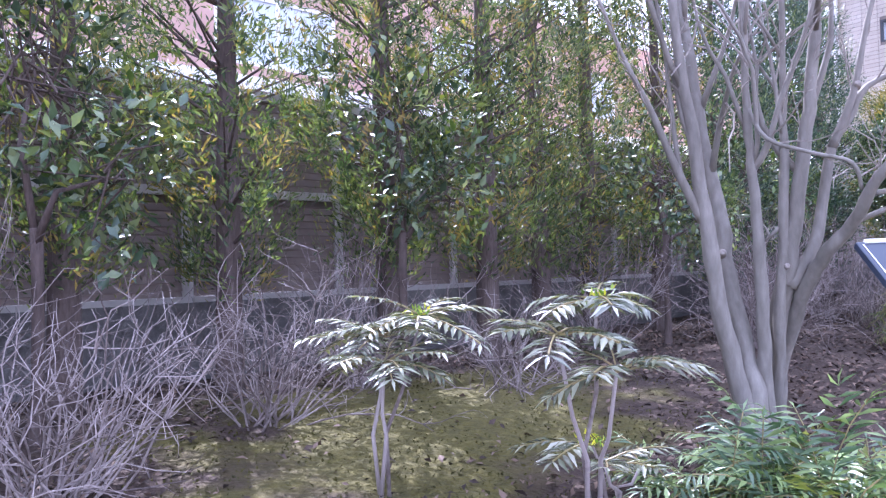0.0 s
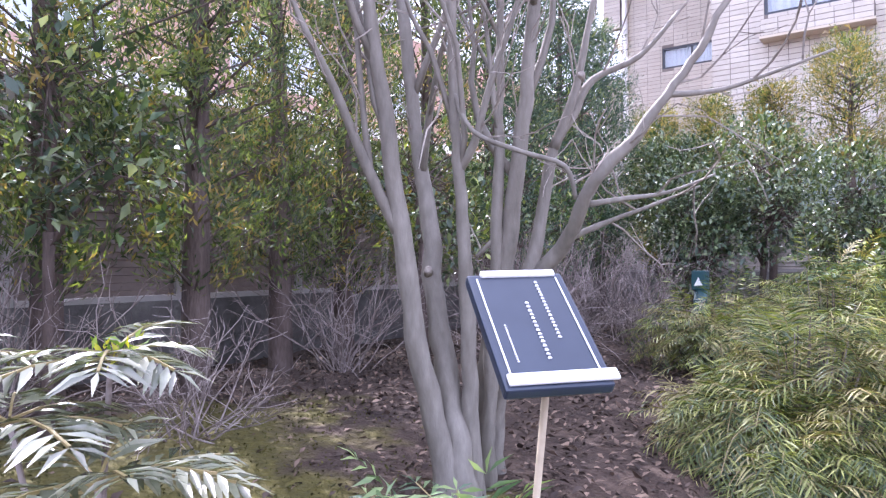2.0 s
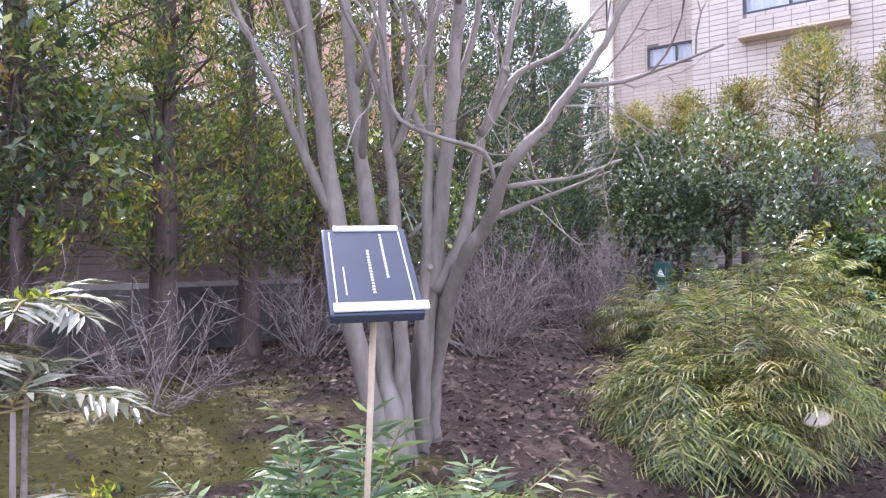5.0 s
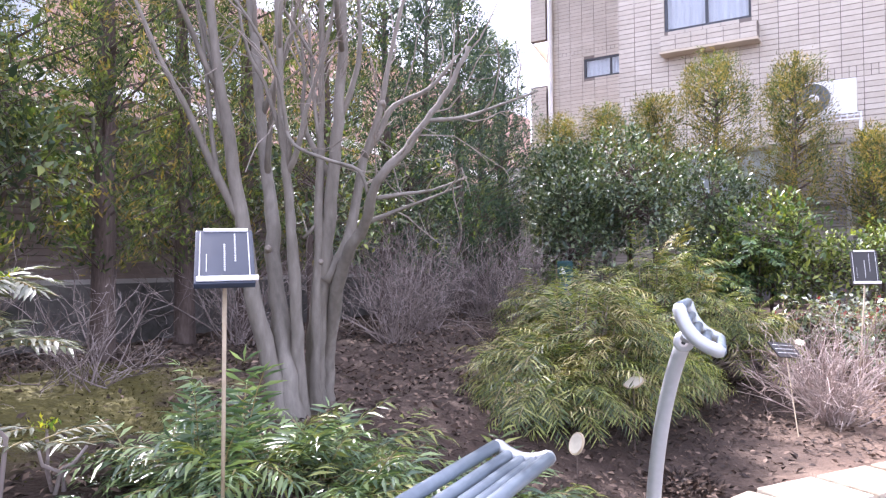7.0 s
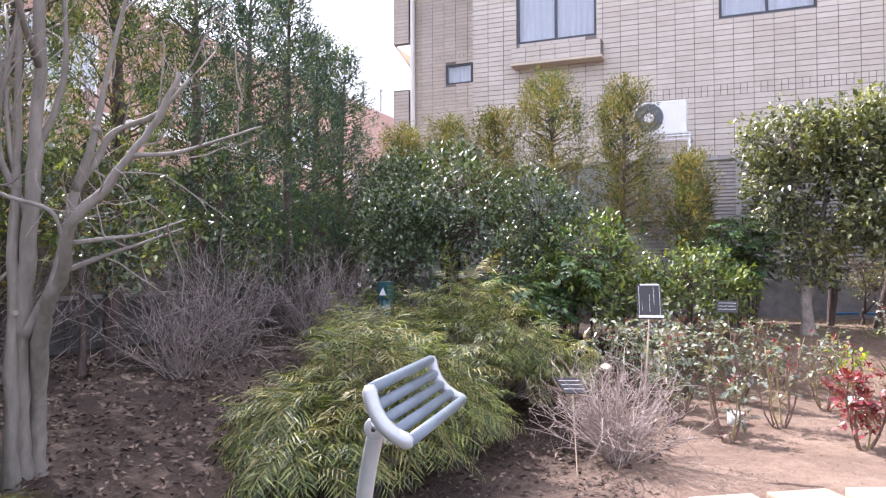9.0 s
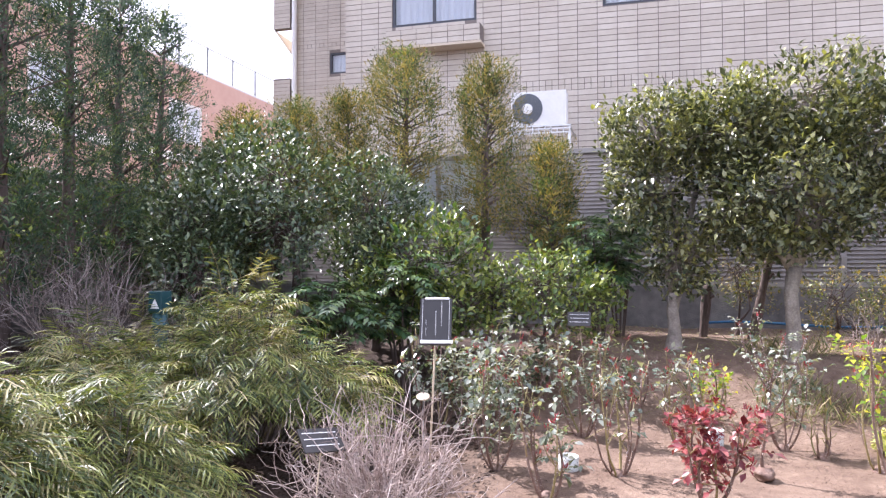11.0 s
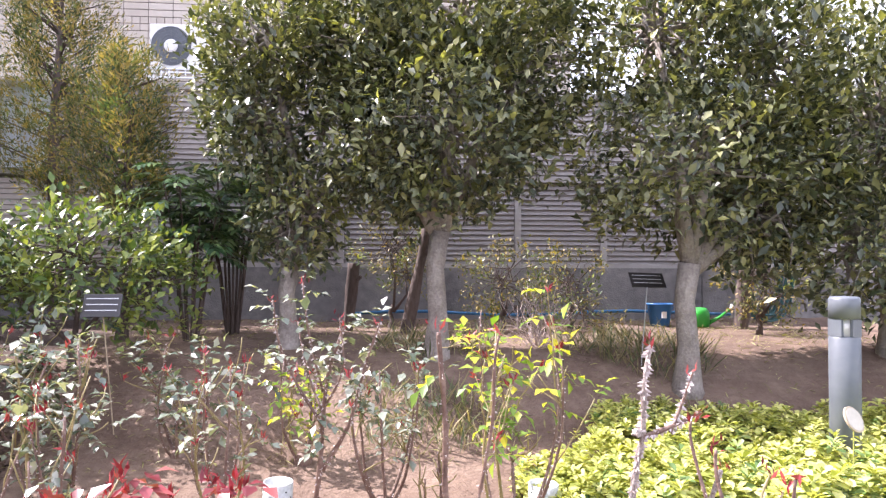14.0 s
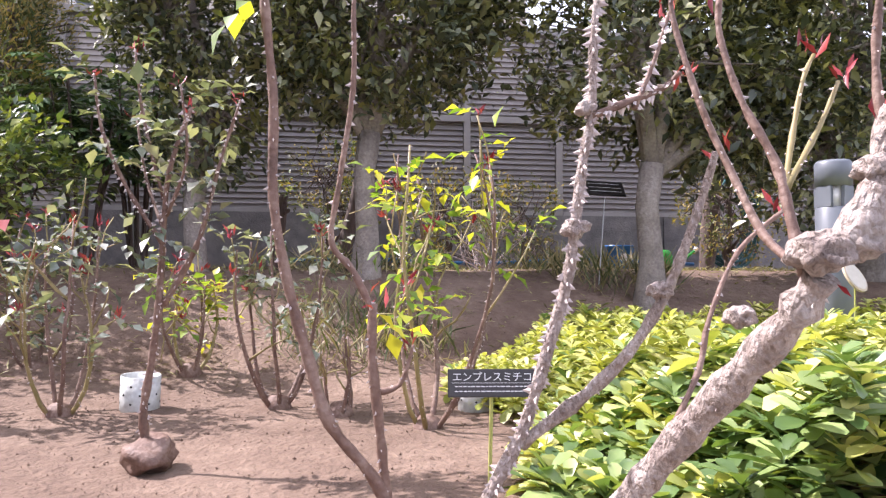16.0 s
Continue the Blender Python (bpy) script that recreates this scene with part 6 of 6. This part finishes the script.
def trained_rose(lines, seed, label, mats, leaf=None, n_leaves=0, knob=None, tips=(), thorn=0.009, step=0.008, burl=None):
    """A rose whose canes follow the given lines: points and two radii each."""
    rng = np.random.default_rng(seed)
    o = Vector(lines[0][0][0])
    root = thing("rose_bush", pose(*o), label, "rose bush", "roses in the bed")
    got, spots = [], []
    for k, (pts, r0, r1) in enumerate(lines):
        P = [Vector(p) - o for p in pts]
        fine = []
        for i in range(len(P) - 1):
            a, b, c, d = P[max(i - 1, 0)], P[i], P[i + 1], P[min(i + 2, len(P) - 1)]
            for t in (0, 0.25, 0.5, 0.75):
                fine.append(0.5 * ((2 * b) + (c - a) * t + (2 * a - 5 * b + 4 * c - d) * t * t + (3 * b - a - 3 * c + d) * t ** 3))
        fine.append(P[-1])
        n = len(fine)
        rad = [(r0 + (r1 - r0) * i / (n - 1)) * (1 + 0.13 * math.sin(i * 2.3 + k) + 0.07 * rng.normal()) for i in range(n)]
        part("cane", Geo().tube(fine, rad, 10), mats[k % len(mats)], root, "", True)
        got.append((fine, rad))
        spots += [(tuple(q), tuple(rng.normal(0, 0.8, 3) + np.array([0, 0, 0.3]))) for q in fine[n // 2:]]
    tagged(part("thorn_cover", thorns(rng, got, step, thorn), M_THORN, root), kind="stuff")
    if knob:
        for (p, r) in knob:
            bm = bmesh.new()
            bmesh.ops.create_icosphere(bm, subdivisions=3, radius=r)
            for v in bm.verts:
                v.co += v.co.normalized() * r * 0.55 * noise.noise(v.co * (1.6 / r) + Vector((seed, 0, 0)))
                v.co.z *= 0.75
                v.co += Vector(p) - o
            me = bpy.data.meshes.new("burl")
            bm.to_mesh(me)
            bm.free()
            me.shade_smooth()
            part("burl", me, burl or M_CANE_OLD, root, "gnarled burl")
    if n_leaves:
        k = rng.permutation(len(spots))[:n_leaves]
        rose_leaves(rng, [spots[i][0] for i in k], [spots[i][1] for i in k], 0.046, "leaf_cover", leaf, root)
    ends = [tuple(Vector(p) - o) for p in tips] or [tuple(f[-1]) for f, _ in got]
    shoot_leaves(rng, ends, 5, 0.024, "shoot_mass", M_SHOOT, root, "crimson young shoots")


trained_rose([
    ([(2.92, 7.68, 0.36), (2.91, 7.67, 0.46), (2.93, 7.66, 0.59), (2.95, 7.64, 0.73), (2.96, 7.63, 0.90), (2.98, 7.60, 1.06), (3.03, 7.59, 1.21)], 0.012, 0.005),
    ([(2.96, 7.64, 0.73), (3.02, 7.62, 0.83), (3.06, 7.60, 0.92), (3.10, 7.59, 1.08), (3.15, 7.57, 1.23)], 0.009, 0.003),
    ([(2.96, 7.63, 0.88), (2.87, 7.64, 1.02), (2.81, 7.64, 1.16), (2.79, 7.64, 1.30)], 0.006, 0.003),
    ([(2.96, 7.63, 0.99), (2.91, 7.62, 1.20), (2.89, 7.62, 1.36)], 0.005, 0.0025),
    ([(2.97, 7.62, 0.95), (3.03, 7.55, 1.08), (3.02, 7.52, 1.25)], 0.005, 0.0025),
    ([(2.96, 7.63, 0.92), (2.90, 7.70, 1.05), (2.86, 7.75, 1.22)], 0.005, 0.0025)], 331, "tall rose with a single thorny stem and grey-green leaves", (M_CANE,), M_ROSE_LEAF, 60, [((2.93, 7.67, 0.36), 0.062)], burl=M_CANE)
trained_rose([
    ([(3.48, 6.88, 0.43), (3.44, 6.87, 0.51), (3.38, 6.85, 0.59), (3.35, 6.85, 0.68), (3.32, 6.84, 0.79), (3.30, 6.83, 0.91), (3.30, 6.82, 1.04), (3.29, 6.80, 1.16), (3.28, 6.79, 1.27)], 0.0095, 0.006),
    ([(3.47, 6.88, 0.43), (3.46, 6.88, 0.50), (3.45, 6.87, 0.59), (3.44, 6.86, 0.68), (3.44, 6.86, 0.76)], 0.008, 0.007),
    ([(3.44, 6.86, 0.75), (3.41, 6.86, 0.81), (3.38, 6.86, 0.85), (3.39, 6.85, 0.93), (3.41, 6.83, 1.07), (3.41, 6.81, 1.19), (3.42, 6.81, 1.26)], 0.0055, 0.003),
    ([(3.44, 6.87, 0.63), (3.48, 6.87, 0.64), (3.50, 6.86, 0.70)], 0.005, 0.0025)], 332, "tall bare rose with long brown thorny canes", (M_CANE,), M_ROSE_YOUNG, 4, None, (), 0.006, 0.010)
trained_rose([
    ([(3.59, 6.86, 0.38), (3.61, 6.86, 0.47), (3.66, 6.85, 0.57), (3.69, 6.83, 0.68), (3.72, 6.82, 0.79), (3.73, 6.81, 0.87), (3.74, 6.80, 0.97), (3.75, 6.79, 1.04), (3.75, 6.78, 1.15), (3.76, 6.77, 1.24)], 0.0115, 0.005),
    ([(3.75, 6.79, 1.03), (3.80, 6.78, 1.05), (3.85, 6.78, 1.07), (3.87, 6.76, 1.09)], 0.006, 0.0035),
    ([(3.81, 6.78, 1.04), (3.84, 6.78, 1.11), (3.86, 6.77, 1.18)], 0.004, 0.0025)], 333, "rose cane thick with pale flaking thorns", (M_CANE_OLD, M_CANE, M_CANE), None, 0, [((3.73, 6.81, 0.87), 0.019), ((3.74, 6.79, 1.04), 0.014)], (), 0.0095, 0.003)
trained_rose([
    ([(3.64, 6.68, 0.40), (3.71, 6.61, 0.53), (3.75, 6.56, 0.61), (3.78, 6.49, 0.69), (3.80, 6.42, 0.76), (3.81, 6.39, 0.80)], 0.019, 0.0165),
    ([(3.80, 6.38, 0.82), (3.82, 6.37, 0.83), (3.84, 6.36, 0.87), (3.85, 6.36, 0.90), (3.86, 6.36, 0.94)], 0.018, 0.013),
    ([(3.66, 6.86, 0.55), (3.75, 6.82, 0.63), (3.80, 6.79, 0.69), (3.84, 6.77, 0.76), (3.86, 6.75, 0.82), (3.89, 6.74, 0.91), (3.90, 6.72, 0.97)], 0.0105, 0.005),
    ([(3.80, 6.40, 0.80), (3.80, 6.42, 0.86), (3.80, 6.44, 0.91), (3.78, 6.46, 0.97), (3.77, 6.48, 1.04), (3.77, 6.48, 1.08)], 0.0055, 0.003),
    ([(3.80, 6.41, 0.81), (3.80, 6.46, 0.84), (3.79, 6.50, 0.91), (3.77, 6.52, 0.98), (3.75, 6.54, 1.08), (3.75, 6.54, 1.12)], 0.005, 0.0025),
    ([(3.74, 6.56, 0.61), (3.80, 6.59, 0.69), (3.82, 6.60, 0.75), (3.87, 6.62, 0.83), (3.93, 6.62, 0.88)], 0.004, 0.0025),
    ([(3.81, 6.44, 0.88), (3.84, 6.47, 0.94), (3.86, 6.48, 1.00), (3.88, 6.49, 1.03)], 0.0035, 0.002),
    ([(3.81, 6.44, 0.88), (3.87, 6.47, 0.95), (3.90, 6.48, 1.00)], 0.0035, 0.002),
    ([(3.85, 6.36, 0.90), (3.85, 6.37, 0.98), (3.85, 6.36, 1.06)], 0.005, 0.003)], 334, "old rose with a thick pale leaning trunk and gnarled burls", (M_CANE_OLD, M_CANE_OLD, M_CANE_OLD, M_CANE, M_CANE, M_CANE, M_CANE_GREEN, M_CANE_GREEN, M_CANE), None, 0, [((3.80, 6.38, 0.82), 0.026), ((3.83, 6.37, 0.83), 0.024), ((3.84, 6.36, 0.89), 0.018), ((3.78, 6.47, 0.76), 0.015), ((3.84, 6.77, 0.78), 0.018)], (), 0.0045, 0.010)


# ---- groundcover, grass, litter ----
def groundcover():
    """Rosettes of broad leaves in two tiers, greener and larger towards the path."""
    rng = np.random.default_rng(77)
    n = 7600
    x, y = rng.uniform(3.7, 7.4, n), rng.uniform(6.85, 9.6, n)
    left = 3.88 + 0.10 * np.sin(y * 5)
    back = 9.25 + 0.12 * np.sin(x * 3) - 0.35 * (x < 4.4)
    keep = (x > left) & (y < back) & (edge_side(x, y) > 0.02) & (np.hypot(x - 5.39, y - 8.44) > 0.10)
    x, y = x[keep], y[keep]
    n = len(x)
    edge = np.minimum(np.minimum(x - 3.88, 9.3 - y) / 0.35, 1).clip(0.25, 1)
    z = bed_height(x, y) + (0.03 + 0.23 * rng.random(n) + 0.06 * np.sin(x * 9 + 2 * np.sin(y * 7)) * np.sin(y * 8)) * edge
    lime = rng.random(n) < np.clip(0.30 + 0.75 * (y - 7.1), 0.25, 0.93)
    near = np.clip((8.3 - y) / 1.0, 0, 1)
    for name, sel, mat in (("lime_leaves", lime, M_YELLOW), ("green_leaves", ~lime, M_LIME_GREEN)):
        per = 9
        m = int(sel.sum())
        a = np.tile(np.arange(per) * 2.399, m) + np.repeat(rng.random(m) * 6.28, per)
        tier = np.tile(np.arange(per) / per, m)
        c = np.stack([x[sel], y[sel], z[sel]], -1).repeat(per, 0) + np.stack([0 * tier, 0 * tier, 0.03 * tier], -1)
        el = -0.1 + 1.3 * tier + rng.normal(0, 0.3, m * per)
        way = np.stack([np.cos(a), np.sin(a), el], -1)
        up = np.array([0, 0, 1.0]) + rng.normal(0, 0.22, (m * per, 3))
        L = (0.046 + 0.022 * near[sel].repeat(per)) * (1.15 - 0.45 * tier) * (0.75 + 0.5 * rng.random(m * per))
        yield name, round_leaf_mesh(name, c, way, up, L, L * 0.52, 0.16, 0.22, mat)


_root = thing("groundcover_patch", pose(0, 0, 0), "dense lime-green leafy groundcover round the bollard", "groundcover", kind="stuff")
for _name, _me in groundcover():
    tagged(part(_name, _me, None, _root), kind="stuff")


def scatter(name, label, category, n, area, size, width, mat, seed, lift=0.004, flat=0.35, keep=None, up=0.15):
    rng = np.random.default_rng(seed)
    x, y = rng.uniform(area[0], area[1], n), rng.uniform(area[2], area[3], n)
    ok = edge_side(x, y) > 0.12
    if keep is not None:
        ok &= keep(x, y, rng)
    x, y = x[ok], y[ok]
    n = len(x)
    base = np.stack([x, y, bed_height(x, y) + lift + 0.012 * rng.random(n)], -1)
    a = rng.random(n) * 6.28
    way = np.stack([np.cos(a), np.sin(a), up + rng.normal(0, flat, n)], -1)
    L = size * (0.5 + rng.random(n))
    ob = new(name, leaf_mesh(name, base, way, np.array([0, 0, 1.0]) + rng.normal(0, flat, (n, 3)), L, L * width, mat=mat))
    tagged(ob, label, category, kind="stuff")


def not_moss(x, y, rng):
    return (np.hypot((x + 2.3) / 1.0, (y - 2.3) / 1.5) > 0.75 + 0.35 * rng.random(len(x))) | (rng.random(len(x)) < 0.12)


scatter("leaf_litter", "dry brown fallen leaves on dark soil", "fallen leaves", 26000, (-4.1, 1.3, 0.2, 9.5), 0.042, 0.45, M_LITTER, 81, 0.004, 0.4, not_moss)
scatter("straw_litter", "straw-coloured litter on the bank", "fallen leaves", 5200, (1.0, 7.0, 8.9, 12.2), 0.06, 0.12, M_FROND_DRY, 82, 0.004, 0.3)
scatter("grass_tuft", "tufts of dark grass on the bank under the trees", "grass", 3000, (3.1, 5.4, 9.0, 10.3), 0.17, 0.05, M_GRASS, 83, 0.0, 0.5, lambda x, y, r: (np.sin(x * 4.1) + np.sin(y * 5.3 + x) > 0.3), 1.4)
scatter("moss_tuft", "low yellow-green moss", "moss", 9000, (-3.6, -0.9, 0.5, 4.6), 0.016, 0.5, M_MOSS, 84, 0.0, 0.6, lambda x, y, r: np.hypot((x + 2.3) / 1.0, (y - 2.3) / 1.6) < 0.9 + 0.3 * r.random(len(x)), 1.0)


def clods():
    rng = np.random.default_rng(85)
    n = 15000
    x, y = rng.uniform(0.6, 4.6, n), rng.uniform(5.6, 9.6, n)
    ok = edge_side(x, y) > 0.2
    x, y = x[ok], y[ok]
    n = len(x)
    r = 0.0014 + 0.0034 * rng.random(n) ** 4
    c = np.stack([x, y, bed_height(x, y) + 0.018 * np.sin(x * 3.1 + 1.3 * np.sin(y * 2.3)) * np.sin(y * 2.7 + x) + r * 0.3], -1)
    o = np.array([(1, 0, 0), (-1, 0, 0), (0, 1, 0), (0, -1, 0), (0, 0, 1), (0, 0, -1)], float)
    v = c[:, None, :] + (o[None] * (0.7 + 0.6 * rng.random((n, 6, 1))) + rng.normal(0, 0.15, (n, 6, 3))) * r[:, None, None]
    f = np.array([(0, 2, 4), (2, 1, 4), (1, 3, 4), (3, 0, 4), (2, 0, 5), (1, 2, 5), (3, 1, 5), (0, 3, 5)])
    me = bpy.data.meshes.new("soil_clods")
    me.from_pydata(v.reshape(-1, 3).tolist(), [], (f[None] + 6 * np.arange(n)[:, None, None]).reshape(-1, 3).tolist())
    me.materials.append(M_CLOD)
    tagged(new("soil_clods", me), "small crumbs of dry soil in the rose bed", "soil", kind="stuff")


clods()


def low_red_plant():
    rng = np.random.default_rng(86)
    x, y = 0.42, 4.15
    root = thing("withered_plant", pose(x, y, G(x, y)), "low withered reddish-brown plant on the soil", "plant")
    n = 420
    a = rng.random(n) * 6.28
    r = 0.2 * np.sqrt(rng.random(n))
    base = np.stack([r * np.cos(a), r * np.sin(a) * 0.8, 0.08 * rng.random(n) * (1 - r / 0.22)], -1)
    part("leaf_cover", leaf_mesh("leaf_cover", base, np.stack([np.cos(a), np.sin(a), 0.6 + 0 * a], -1) + rng.normal(0, 0.4, (n, 3)), ball(rng, n) + np.array([0, 0, 1]), 0.05, 0.016, mat=M_LITTER), None, root)


low_red_plant()
